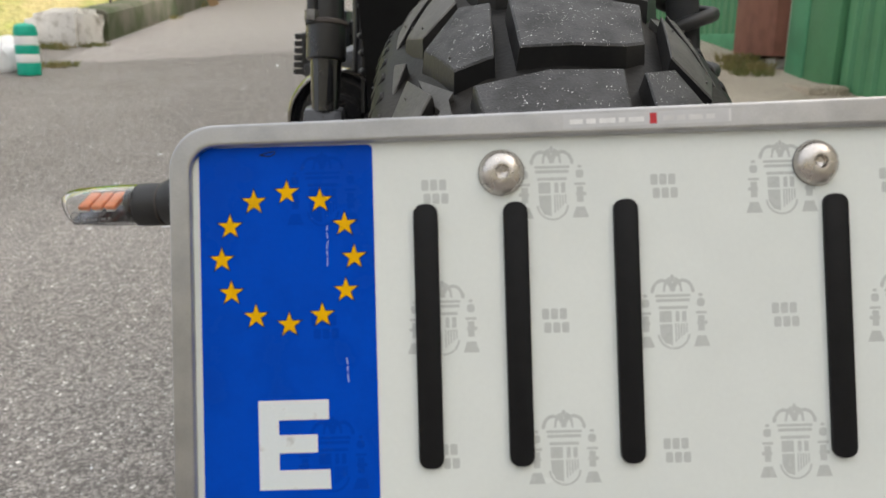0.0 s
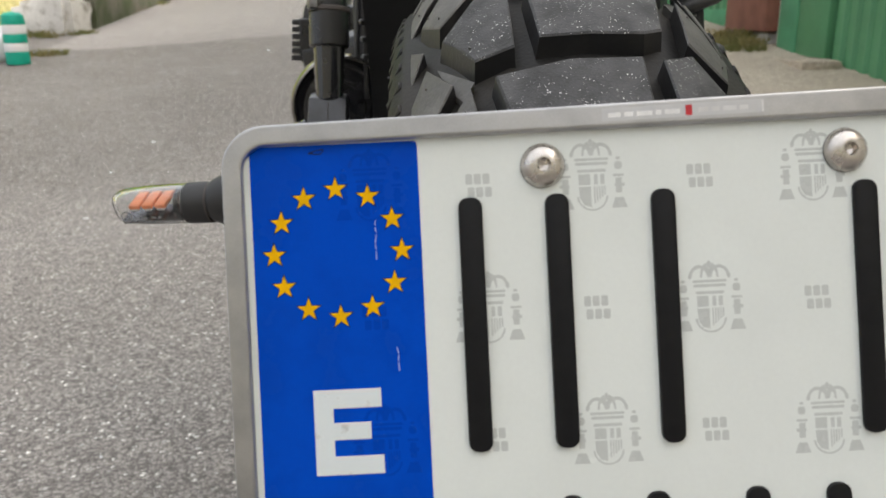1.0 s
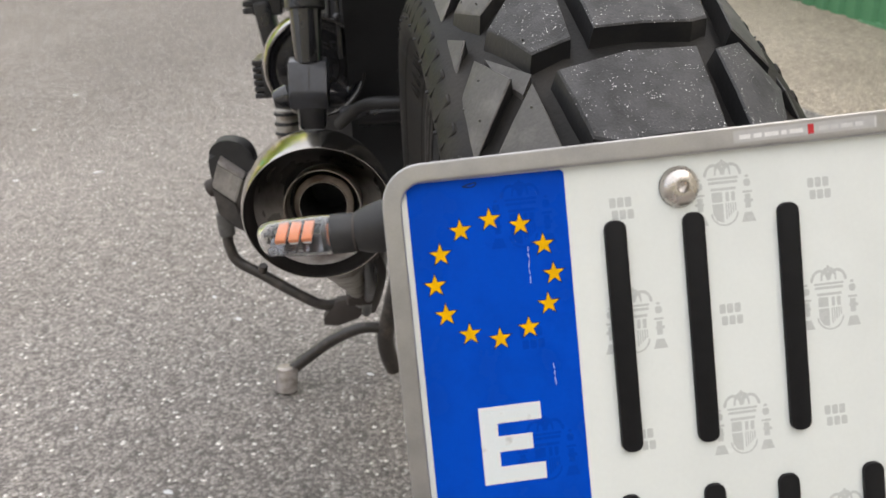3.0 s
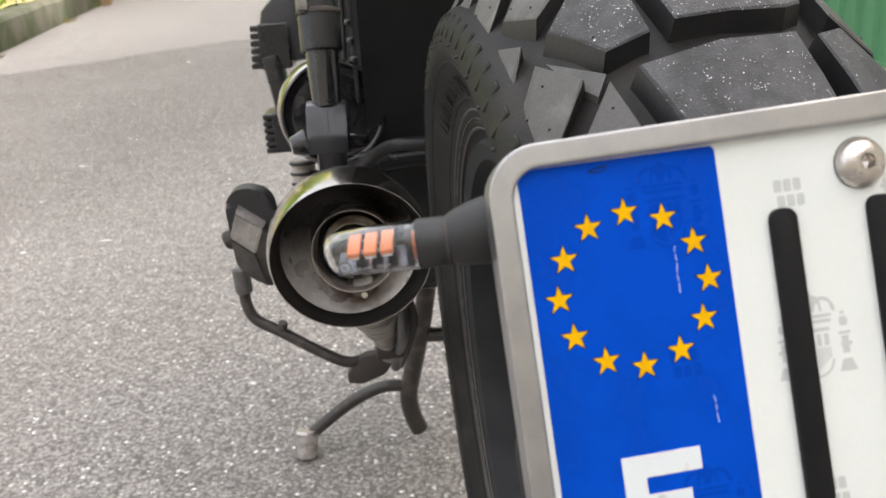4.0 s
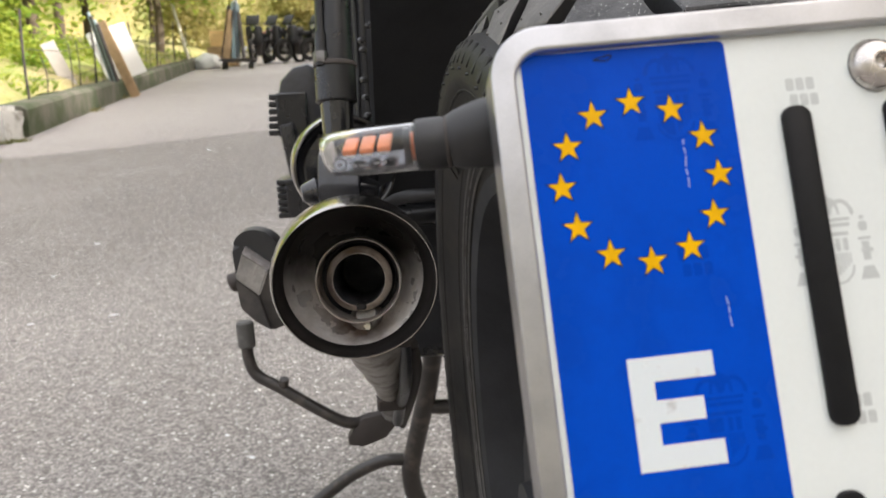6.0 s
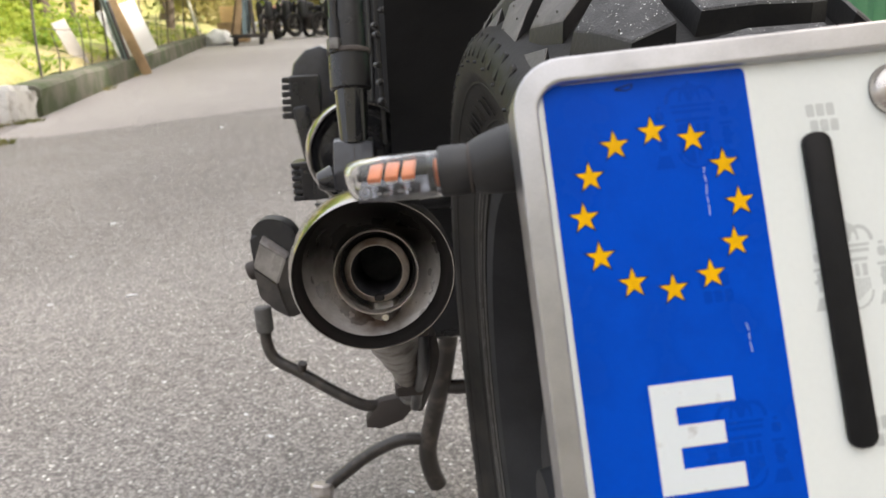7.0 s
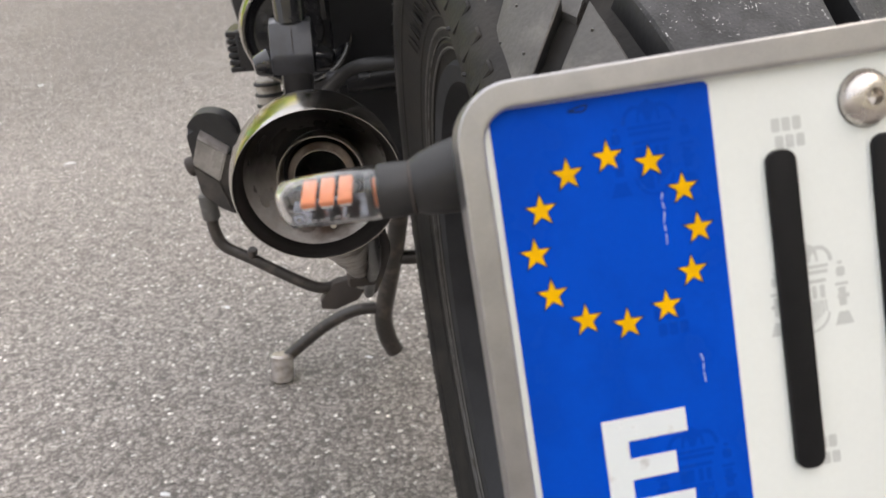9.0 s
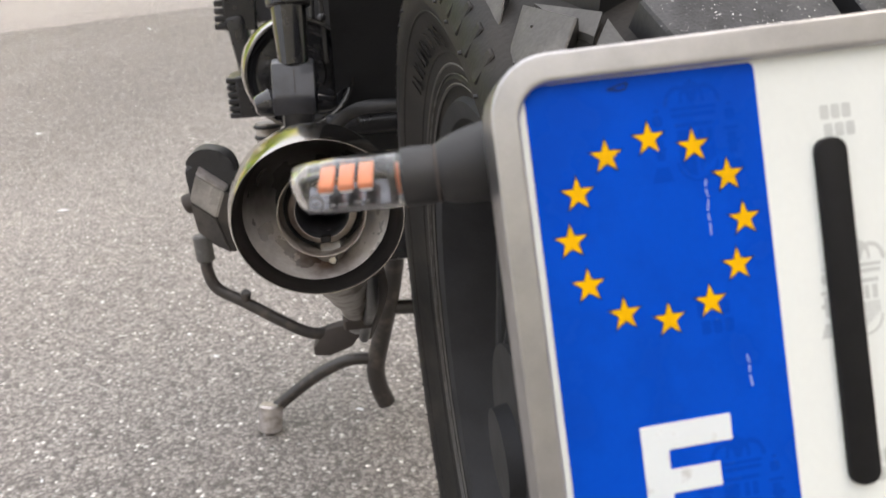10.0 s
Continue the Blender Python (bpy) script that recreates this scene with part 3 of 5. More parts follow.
step = wall_box("door_step", 5.3, 6.5, 0.1, 0.36, 2.42, WALL_X - 0.04, DIRT, "low worn concrete doorstep", "step", 0.04)
tagged(step, category="step", kind="structure")
tagged(part("wall_east", box((2.6, 60, 3.0), Matrix.Translation((WALL_X + 1.5, -14, 1.25))), CREAM_PAINT), "plain pale garage wall behind the green door", "wall", kind="structure")
# unseen blocks, their heights stepped to set where sunlight ends
for y0, y1, tall in ((-45, 6.4, 10.7), (6.5, 11.9, 11.95), (12.0, 50, 14.2)):
    back = box((8.0, y1 - y0, tall + 0.4), Matrix.Translation((13.0, (y0 + y1) / 2, tall / 2 - 0.2)))
    tagged(part("wall_east", back, CREAM_PAINT), "plain pale house wall, unseen, that keeps the street in shade", "wall", kind="structure")
# unseen wall added to hold low sky light off the plate
tagged(part("wall_south", box((26, 6.0, 8.4), Matrix.Translation((-4.0, -16.0, 4.0))), CREAM_PAINT), "plain pale unseen wall added to cut the low sky light", "wall", kind="structure")


# ---- marker post ----
post = holder("marker_post", (-3.1, 5.85, rise(5.85)))
tagged(post, "short round marker post with teal and white stripes", "bollard")
pz = rise(5.85)
for k, (a, b, mt) in enumerate(((0.0, 0.09, TEAL), (0.09, 0.15, WHITE_PLASTIC), (0.15, 0.215, TEAL), (0.215, 0.28, WHITE_PLASTIC))):
    part("stripe", lathe([(0, a), (0.078, a), (0.081, a + 0.01), (0.081, b - 0.01), (0.078, b), (0, b)], pose(-3.1, 5.85, pz)), mt, post)
part("cap", lathe([(0, 0.28), (0.08, 0.28), (0.082, 0.3), (0.074, 0.345), (0.05, 0.365), (0, 0.372)], pose(-3.1, 5.85, pz)), TEAL, post)


# ---- plants ----
def leaf_crown(name, mat, centre, size, count, leaf, seed, parent=None, droop=0.0):
    """Many small bent leaves in uneven clumps."""
    rnd = random.Random(seed)
    clumps = [(Vector((rnd.gauss(0, 0.42), rnd.gauss(0, 0.42), rnd.gauss(0, 0.4))), rnd.uniform(0.16, 0.4)) for _ in range(16)]
    verts, faces = [], []
    for _ in range(count):
        c, r = rnd.choice(clumps)
        p = c + Vector((rnd.gauss(0, r), rnd.gauss(0, r), rnd.gauss(0, r)))
        p = Vector((p.x * size[0], p.y * size[1], p.z * size[2])) + Vector(centre)
        d = Vector((rnd.uniform(-1, 1), rnd.uniform(-1, 1), rnd.uniform(-0.9, 0.5) - droop)).normalized()
        s = d.cross(Vector((rnd.uniform(-1, 1), rnd.uniform(-1, 1), rnd.uniform(-1, 1)))).normalized()
        up = s.cross(d)
        ln = leaf * rnd.uniform(0.6, 1.4)
        i = len(verts)
        verts += [p, p + d * ln * 0.5 + s * ln * 0.28 + up * ln * 0.08, p + d * ln, p + d * ln * 0.5 - s * ln * 0.28 + up * ln * 0.08]
        faces += [(i, i + 1, i + 2), (i, i + 2, i + 3)]
    me = bpy.data.meshes.new(name)
    me.from_pydata([v - Vector(centre) for v in verts], [], faces)
    me.materials.append(mat)
    ob = new(name, me)
    ob.location = centre
    ANCHORS[ob.name] = Vector(centre)
    return place(ob, parent)


def bush(x, y, h, wide, seed, mat=LEAF, count=2600, leaf=0.09, name="bush", label="yellow-green leafy bush behind the fence"):
    z = rise(y) + 0.24
    b = tagged(holder(name, (x, y, z)), label, name)
    rnd = random.Random(seed)
    for k in range(4):
        top = (x + rnd.uniform(-0.4, 0.4) * wide, y + rnd.uniform(-0.4, 0.4) * wide, z + h * rnd.uniform(0.5, 0.85))
        part("stem", tube([(x + rnd.uniform(-0.1, 0.1), y + rnd.uniform(-0.1, 0.1), z - 0.1), (x + rnd.uniform(-0.2, 0.2), y, z + h * 0.3), top], (0.03, 0.008), 6, 4), BARK, b)
    leaf_crown("crown", mat, (x, y, z + h * 0.55), (wide, wide, h * 0.6), count, leaf, seed, b)
    return b


for k, (x, y, h, wd) in enumerate(((-6.4, 10.5, 2.2, 1.1), (-6.2, 12.6, 1.5, 0.9), (-7.6, 14.5, 3.2, 1.6), (-10.5, 12.0, 4.0, 2.2), (-8.4, 12.2, 2.6, 1.3))):
    tagged(bush(x, y, h, wd, 20 + k, LEAF, 3000, 0.13), group="bushes of the garden")


for k, (x, y, h, wd) in enumerate(((-4.95, 10.0, 0.9, 0.42), (-5.2, 11.0, 0.75, 0.45), (-4.9, 12.3, 0.6, 0.35), (-5.4, 14.6, 0.7, 0.45), (-5.6, 9.2, 1.3, 0.6), (-5.3, 16.5, 0.6, 0.4))):
    tagged(bush(x, y, h, wd, 320 + k, LEAF, 1500, 0.075, label="low bright yellow-green bush behind the fence"), group="bushes of the garden")


def tree(x, y, h, crown, seed, trunk=0.14, mat=LEAF, count=6000, leaf=0.14):
    z = rise(y) + 0.2
    t = tagged(holder("tree", (x, y, z)), "tall garden tree with sunlit dry khaki leaves" if mat is LEAF_DRY else "garden tree with sunlit yellow-green leaves", "tree", group="garden trees")
    rnd = random.Random(seed)
    part("trunk", tube([(x, y, z - 0.2), (x + 0.1, y, z + h * 0.25), (x - 0.1, y + 0.1, z + h * 0.6)], (trunk, trunk * 0.6), 10, 5), BARK, t)
    for k in range(7):
        a = rnd.uniform(0, 6.28)
        s = z + h * rnd.uniform(0.35, 0.6)
        part("limb", tube([(x, y, s), (x + math.cos(a) * crown * 0.4, y + math.sin(a) * crown * 0.4, s + h * 0.15), (x + math.cos(a) * crown * 0.8, y + math.sin(a) * crown * 0.8, s + h * 0.3)], (trunk * 0.45, 0.015), 7, 4), BARK, t)
    leaf_crown("crown", mat, (x, y, z + h * 0.75), (crown, crown, h * 0.32), count, leaf, seed, t)


tree(-6.4, 16.2, 4.4, 1.8, 5, leaf=0.2)
tree(-7.4, 20.5, 5.2, 2.2, 16, leaf=0.22)
tree(-6.0, 24.5, 5.6, 2.2, 17, leaf=0.22)
tree(-8.5, 26.0, 5.6, 2.4, 6, leaf=0.22)
tree(-8.5, 34.0, 6.4, 3.0, 7, leaf=0.26)
for k, (x, y, h, c) in enumerate(((-30, 62, 11, 6), (-20, 58, 12, 6), (-11, 62, 12, 6), (-16, 34, 9, 5), (-13, 22, 7, 4), (-22, 45, 11, 6))):
    tree(x, y, h, c, 100 + k, 0.22, LEAF, 7000, 0.42)
for k, (x, y, h, c) in enumerate(((-3, 64, 9, 5), (6, 62, 9, 5), (15, 60, 10, 6), (-2.0, 50.0, 5.5, 3.2))):
    tree(x, y, h, c, 140 + k, 0.2, LEAF_DRY, 6000, 0.42)
for k, (x, y, h, c) in enumerate(((-8.2, 14.5, 4.6, 2.1), (-8.6, 10.5, 4.2, 2.0), (-13.0, 28.0, 5.0, 3.0))):
    tagged(bush(x, y, h, c, 200 + k, LEAF, 8000, 0.2, label="tall sunlit yellow-green shrub behind the fence"), group="tall shrubs")
for k, (x, y, h, c) in enumerate(((-7.0, 36.0, 3.0, 2.4), (1.5, 42.0, 3.4, 2.6), (-3.5, 41.0, 2.6, 2.2))):
    tagged(bush(x, y, h, c, 240 + k, LEAF_DRY, 7000, 0.2, label="dry khaki shrub beyond the parked motorcycles"), group="dry shrubs")


hill_bm = bent_grid(lambda u, v: Vector((-60 + 110 * u, 52 + 40 * v, 5.0 + 26 * v + 2.5 * noise.noise((u * 9, v * 3, 1)))), 60, 24)
tagged(part("hillside", hill_bm, HILL, smooth=60), "dry khaki hillside beyond the street's end", "hill", kind="structure")


def tuft(x, y, z, r, h, n, seed, mat=LEAF_DARK):
    rnd = random.Random(seed)
    verts, faces = [], []
    for _ in range(n):
        a, d = rnd.uniform(0, 6.28), r * math.sqrt(rnd.random())
        b = Vector((x + math.cos(a) * d, y + math.sin(a) * d, z - 0.01))
        lean = Vector((rnd.uniform(-0.6, 0.6), rnd.uniform(-0.6, 0.6), 1)) * h * rnd.uniform(0.4, 1.1)
        s = Vector((math.sin(a * 3), math.cos(a * 3), 0)) * 0.006
        i = len(verts)
        verts += [b - s, b + s, b + lean * 0.6 + s * 0.8, b + lean + Vector((lean.x, lean.y, -lean.z * 0.3)) * 0.4, b + lean * 0.6 - s * 0.8]
        faces.append((i, i + 1, i + 2, i + 3, i + 4))
    me = bpy.data.meshes.new("grass")
    me.from_pydata([v - Vector((x, y, z)) for v in verts], [], faces)
    me.materials.append(mat)
    ob = new("grass", me)
    ob.location = (x, y, z)
    return tagged(ob, "low tuft of green grass and weeds", "grass", kind="stuff")


for k, (x, y, r, h, n) in enumerate(((-3.1, 6.3, 0.16, 0.07, 160), (-3.75, 7.5, 0.28, 0.09, 260), (-3.4, 7.7, 0.15, 0.06, 120), (2.45, 6.55, 0.22, 0.1, 320), (2.55, 6.95, 0.2, 0.12, 260), (2.38, 6.25, 0.16, 0.07, 160), (-4.05, 13.2, 0.2, 0.12, 80), (-3.75, 10.9, 0.2, 0.1, 90))):
    tuft(x, y, rise(y) + (0.02 if x > 0 else 0), r, h, n, 60 + k)


# ---- fence and boards behind the kerb ----
fence = tagged(holder("garden_fence", (kerb_x(14) - 0.25, 14, rise(14) + 0.3)), "thin rusty wire and bar fence on the kerb", "fence")


def fence_x(y):
    return kerb_x(y) - 0.24


fence_rnd = random.Random(3)
for k in range(22):
    y = 9.2 + 0.8 * k + fence_rnd.uniform(-0.22, 0.22)
    z = rise(y) + 0.28
    big = k % 4 == 0
    tall = (0.98 if big else 0.62) + fence_rnd.uniform(-0.12, 0.1)
    part("fence_post", tube([(fence_x(y), y, z), (fence_x(y) + fence_rnd.uniform(-0.03, 0.03), y, z + tall * 0.5), (fence_x(y) + fence_rnd.uniform(-0.05, 0.05), y + fence_rnd.uniform(-0.05, 0.05), z + tall)], 0.015 if big else 0.007, 8, 3), DARK_METAL, fence)
for hgt in (0.22, 0.55):
    part("fence_rail", tube([(fence_x(y), y, rise(y) + 0.28 + hgt + 0.04 * math.sin(y)) for y in (9.2, 11, 14, 16, 19, 23, 26.7)], 0.005, 6, 3), DARK_METAL, fence)


def board(name, foot, top, width, thick, mat, label, spin=0.0, category="board"):
    """A board that leans from its foot to its top."""
    foot, top = Vector(foot), Vector(top)
    up = (top - foot).normalized()
    side = up.cross(Vector((math.cos(spin), math.sin(spin), 0))).normalized()
    front = side.cross(up)
    m = Matrix((front, side, up)).transposed().to_4x4()
    m.translation = (foot + top) / 2
    return tagged(part(name, box((width, thick, (top - foot).length), m, 0.006, 1), mat), label, category, group="boards leaning on the fence")


def top_z(y):
    return rise(y) + 0.305


board("board", (-3.92, 13.6, top_z(13.6) + 0.0), (-4.19, 13.5, top_z(13.5) + 0.8), 0.66, 0.02, WHITE_BOARD, "white sheet of board leaning on the fence", radians(35))
board("wooden_plank", (-3.80, 13.45, rise(13.45) + 0.01), (-4.17, 13.25, rise(13.3) + 1.2), 0.16, 0.03, WOOD, "raw wooden plank leaning from the road on the kerb", category="plank")
board("board", (-4.12, 11.5, top_z(11.5)), (-4.36, 11.45, top_z(11.5) + 0.6), 0.2, 0.02, PALE_WOOD, "short pale board leaning on the fence", radians(35))
board("board", (-5.1, 9.0, rise(9.0) + 0.2), (-5.12, 9.05, rise(9.0) + 1.05), 1.3, 0.025, TAN_WALL, "ochre sheet of board standing behind the kerb")
for k in range(4):
    y = 12.6 + 0.07 * k
    part_top = (-4.02 - 0.06 * k, y, top_z(y) + 0.85 + 0.06 * k)
    tagged(part("pipe", rod((-3.84 - 0.05 * k, y + 0.1, top_z(y)), part_top, 0.028, steps=10), BLUE_GREY if k % 2 else DARK_METAL), "grey metal pipe leaning on the fence", "pipe", group="pipes leaning on the fence")
bin_ob = holder("plastic_bin", (-4.6, 9.55, top_z(9.9)))
tagged(bin_ob, "teal plastic bin behind the kerb", "bin")
part("bin_body", lathe([(0, 0), (0.2, 0), (0.25, 0.95), (0.27, 1.0), (0.25, 1.03), (0, 1.03)], pose(-4.6, 9.55, top_z(9.9) - 0.05), 24), TEAL, bin_ob)

# ---- cart and far motorbikes ----
cart = holder("hand_cart", (-3.68, 24, rise(24)))
tagged(cart, "flat hand cart loaded with upright boards", "cart")
cz = rise(24)
part("platform", box((0.95, 0.7, 0.06), pose(-3.68, 24, cz + 0.26), 0.01), DARK_METAL, cart)
for x, y in ((-4.05, 23.75), (-3.31, 23.75), (-4.05, 24.25), (-3.31, 24.25)):
    w_ob = part("wheel", lathe([(0, -0.025), (0.1, -0.03), (0.125, -0.015), (0.125, 0.015), (0.1, 0.03), (0, 0.025)], pose(x, y, cz + 0.125 + 0.1 * (y - 24), 0, 90, 0), 20), RUBBER_SIDE, cart)
    part("wheel_fork", box((0.05, 0.05, 0.16), pose(x, y, cz + 0.19), 0.005), DARK_METAL, cart)
for mt, x0, x1, tall, wide in ((DARK_METAL, -4.1, -3.78, 1.5, 0.06), (WOOD, -3.98, -3.74, 1.35, 0.42), (BLUE_GREY, -3.72, -3.62, 1.55, 0.3), (WHITE_BOARD, -3.66, -3.6, 1.95, 0.16), (DARK_METAL, -3.5, -3.56, 1.3, 0.06)):
    m = Matrix.Translation(((x0 + x1) / 2, 24, cz + 0.295 + tall / 2)) @ pose(0, 0, 0, 0, math.degrees(math.atan2(x1 - x0, tall)), 0)
    tagged(part("board", box((0.05 if wide < 0.2 else wide * 0.55, 0.5, tall), m, 0.005), mt), "upright board loaded on the hand cart", "board", group="boards on the cart")


def far_bike(x, y, turn, paint, size):
    z = rise(y)
    m = pose(x, y, z, 0, 0, turn) @ Matrix.Scale(size, 4)
    b = tagged(holder("motorcycle", (x, y, z)), "parked dark motorcycle far up the street", "motorcycle", group="motorcycles up the street")
    for d in (-0.68, 0.68):
        wm = m @ pose(d, 0, 0.31, 90, 0, 0)
        wh = part("wheel", lathe([(0.2, -0.03), (0.24, -0.05), (0.3, -0.045), (0.315, 0), (0.3, 0.045), (0.24, 0.05), (0.2, 0.03)], wm, 28, True), RUBBER_SIDE, b)
        part("hub", lathe([(0, -0.06), (0.05, -0.06), (0.05, 0.06), (0, 0.06)], wm, 16), GREY_METAL, wh)
        for k in range(6):
            part("spoke", rod(wm @ Vector((0.04 * math.cos(k * 1.047), 0.04 * math.sin(k * 1.047), 0)), wm @ Vector((0.21 * math.cos(k * 1.047), 0.21 * math.sin(k * 1.047), 0)), 0.008, steps=6), GREY_METAL, wh)
    part("engine", box((0.42, 0.26, 0.36), m @ pose(0.02, 0, 0.42), 0.06), DARK_METAL, b)
    part("fuel_tank", box((0.48, 0.28, 0.24), m @ pose(0.2, 0, 0.82), 0.09, 3), paint, b)
    part("seat", box((0.62, 0.26, 0.1), m @ pose(-0.3, 0, 0.8), 0.04), BLACK_PLASTIC, b)
    part("fork", tube([m @ Vector((0.68, 0, 0.31)), m @ Vector((0.52, 0, 0.75)), m @ Vector((0.44, 0, 1.0))], 0.03, 8, 4), GREY_METAL, b)
    part("handlebar", tube([m @ Vector((0.36, -0.36, 1.06)), m @ Vector((0.44, 0, 1.02)), m @ Vector((0.36, 0.36, 1.06))], 0.014, 8, 4), DARK_METAL, b)
    part("fairing", box((0.26, 0.44, 0.5), m @ pose(0.4, 0, 0.74), 0.1, 3), BLACK_PLASTIC, b)
    part("headlight", lathe([(0, 0), (0.07, 0.0), (0.09, 0.08), (0.08, 0.11), (0, 0.12)], along(m @ Vector((0.46, 0, 0.9)), m @ Vector((0.7, 0, 0.9))), 20), CHROME, b)
    part("windscreen", box((0.03, 0.36, 0.3), m @ pose(0.46, 0, 1.12, 0, -28, 0), 0.012, 2), BLACK_PLASTIC, b)
    part("tail_unit", box((0.34, 0.22, 0.16), m @ pose(-0.66, 0, 0.86, 0, 12, 0), 0.05, 2), paint, b)
    part("tail_light", box((0.03, 0.14, 0.06), m @ pose(-0.84, 0, 0.86), 0.012, 2), ORANGE, b)
    part("side_case", box((0.36, 0.5, 0.3), m @ pose(-0.45, 0, 0.62), 0.06, 2), BLACK_PLASTIC, b)


for bx, by, turn, paint in ((-3.45, 27.4, 82, ORANGE), (-2.72, 28.2, 58, BLACK_PLASTIC), (-2.1, 28.0, 48, BLACK_PLASTIC), (-1.2, 28.4, 40, BLACK_PLASTIC)):
    far_bike(bx, by, turn + 180, paint, 1.22)
crate_z = rise(26.6)
for k, (dx, dz, w, h, mt) in enumerate(((0.0, 0.0, 0.9, 0.62, WOOD), (0.06, 0.62, 0.8, 0.5, TAN_WALL))):
    crate = tagged(holder("wooden_crate", (-4.5 + dx, 26.6, crate_z + dz)), "tan wooden crate stacked beside the road", "crate", group="stacked crates")
    for side in (-1, 1):
        for q in range(3):
            part("slat", box((w, 0.03, h / 3 - 0.02), pose(-4.5 + dx, 26.6 + side * 0.28, crate_z + dz + h / 6 + h / 3 * q), 0.004, 1), mt, crate)
            part("slat", box((0.03, 0.53, h / 3 - 0.02), pose(-4.5 + dx + side * (w / 2 - 0.015), 26.6, crate_z + dz + h / 6 + h / 3 * q), 0.004, 1), mt, crate)
    part("lid", box((w - 0.04, 0.5, 0.02), pose(-4.5 + dx, 26.6, crate_z + dz + h - 0.025), 0.004, 1), mt, crate)
tagged(part("pole", rod((-5.35, 25.5, rise(25.5) + 0.2), (-6.05, 25.4, rise(25.5) + 3.6), 0.05, 0.04, 12), CREAM_PAINT), "pale leaning pole behind the kerb", "pole")
bag = bmesh.new()
bmesh.ops.create_icosphere(bag, subdivisions=3, radius=1)
for v in bag.verts:
    v.co = Vector((v.co.x * 0.45, v.co.y * 0.35, max(v.co.z, -0.55) * 0.3)) * (1 + 0.25 * noise.noise(v.co * 2.2))
bmesh.ops.translate(bag, verts=bag.verts, vec=(-4.75, 25.2, rise(25.2) + 0.16))
tagged(part("plastic_sack", bag, WHITE_PLASTIC), "crumpled white plastic sack beside the kerb", "sack")

bag = bmesh.new()
bmesh.ops.create_icosphere(bag, subdivisions=3, radius=1)
for v in bag.verts:
    v.co = Vector((v.co.x * 0.16, v.co.y * 0.16, max(v.co.z, -0.6) * 0.16)) * (1 + 0.3 * noise.noise(v.co * 2.0 + Vector((4, 1, 0))))
bmesh.ops.translate(bag, verts=bag.verts, vec=(-3.36, 6.05, rise(6.05) + 0.085))
tagged(part("plastic_sack", bag, WHITE_PLASTIC), "white plastic sack beside the marker post", "sack")

blade_rnd = random.Random(11)
blade_v, blade_f = [], []
for _ in range(14000):
    v = blade_rnd.random() ** 1.3
    y = 8.3 + 19 * v
    x = kerb_x(y) - 0.34 - 3.2 * blade_rnd.random() ** 1.5
    if noise.noise((x * 1.1, y * 0.7, 3)) < -0.05:
        continue
    z = rise(y) + 0.24 + 2.2 * math.sqrt(max(kerb_x(y) - 0.3 - x, 0) / 40) - 0.03
    h = blade_rnd.uniform(0.06, 0.2)
    d = Vector((blade_rnd.uniform(-0.5, 0.5), blade_rnd.uniform(-0.5, 0.5), 1)) * h
    w = Vector((blade_rnd.uniform(-1, 1), blade_rnd.uniform(-1, 1), 0)) * 0.012
    i = len(blade_v)
    b = Vector((x, y, z))
    blade_v += [b - w, b + w, b + d * 0.6 + w * 0.7, b + d + Vector((d.x, d.y, -h * 0.2)), b + d * 0.6 - w * 0.7]
    blade_f.append((i, i + 1, i + 2, i + 3, i + 4))
grass_me = bpy.data.meshes.new("grass")
grass_me.from_pydata(blade_v, [], blade_f)
grass_me.materials.append(LEAF)
tagged(new("grass", grass_me), "sunlit tall grass behind the kerb", "grass", kind="stuff")


def pale_chip(x, y, size, seed):
    rnd = random.Random(seed)
    b = bmesh.new()
    bmesh.ops.create_icosphere(b, subdivisions=1, radius=1)
    turn = pose(x, y, rise(y) + size * 0.12, 0, 0, rnd.uniform(0, 180))
    for v in b.verts:
        v.co = Vector((v.co.x * size * rnd.uniform(0.8, 1.5), v.co.y * size * rnd.uniform(0.5, 0.8), v.co.z * size * 0.3))
    bmesh.ops.transform(b, matrix=turn, verts=b.verts)
    tagged(part("stone_chip", b, WHITE_PLASTIC, smooth=0), "small pale stone chip lying on the asphalt", "stone", group="pale chips on the asphalt")


for k, (x, y, size) in enumerate(((-0.962, 2.42, 0.017), (-0.434, 1.366, 0.006), (-0.37, 1.249, 0.006), (-0.491, 0.721, 0.004), (-0.395, 0.721, 0.007), (-0.121, 0.992, 0.006), (-0.567, 0.9, 0.004), (-1.206, 2.383, 0.01), (-1.35, 3.5, 0.012), (-1.36, 3.0, 0.01), (-0.652, 1.598, 0.006), (-1.4, 6.5, 0.02))):
    pale_chip(x, y, size, 700 + k)


# ---- the motorcycle ----
AXLE_Y, AXLE_Z, LEAN = 0.3064, 0.3424, 2.51
bike = tagged(holder("motorcycle", (0.0333, AXLE_Y, 0.0)), "black motorcycle on its stand with knobbly tyre and steel exhaust", "motorcycle")
WHEEL = pose(0.0333, AXLE_Y, 0, 0, -LEAN, 0) @ pose(0, 0, AXLE_Z)      # local x is the axle
wheel = holder("rear_wheel", WHEEL.translation, bike)


def crown_radius(x):
    return 0.3418 - 0.0225 * (abs(x) / 0.06) ** 3


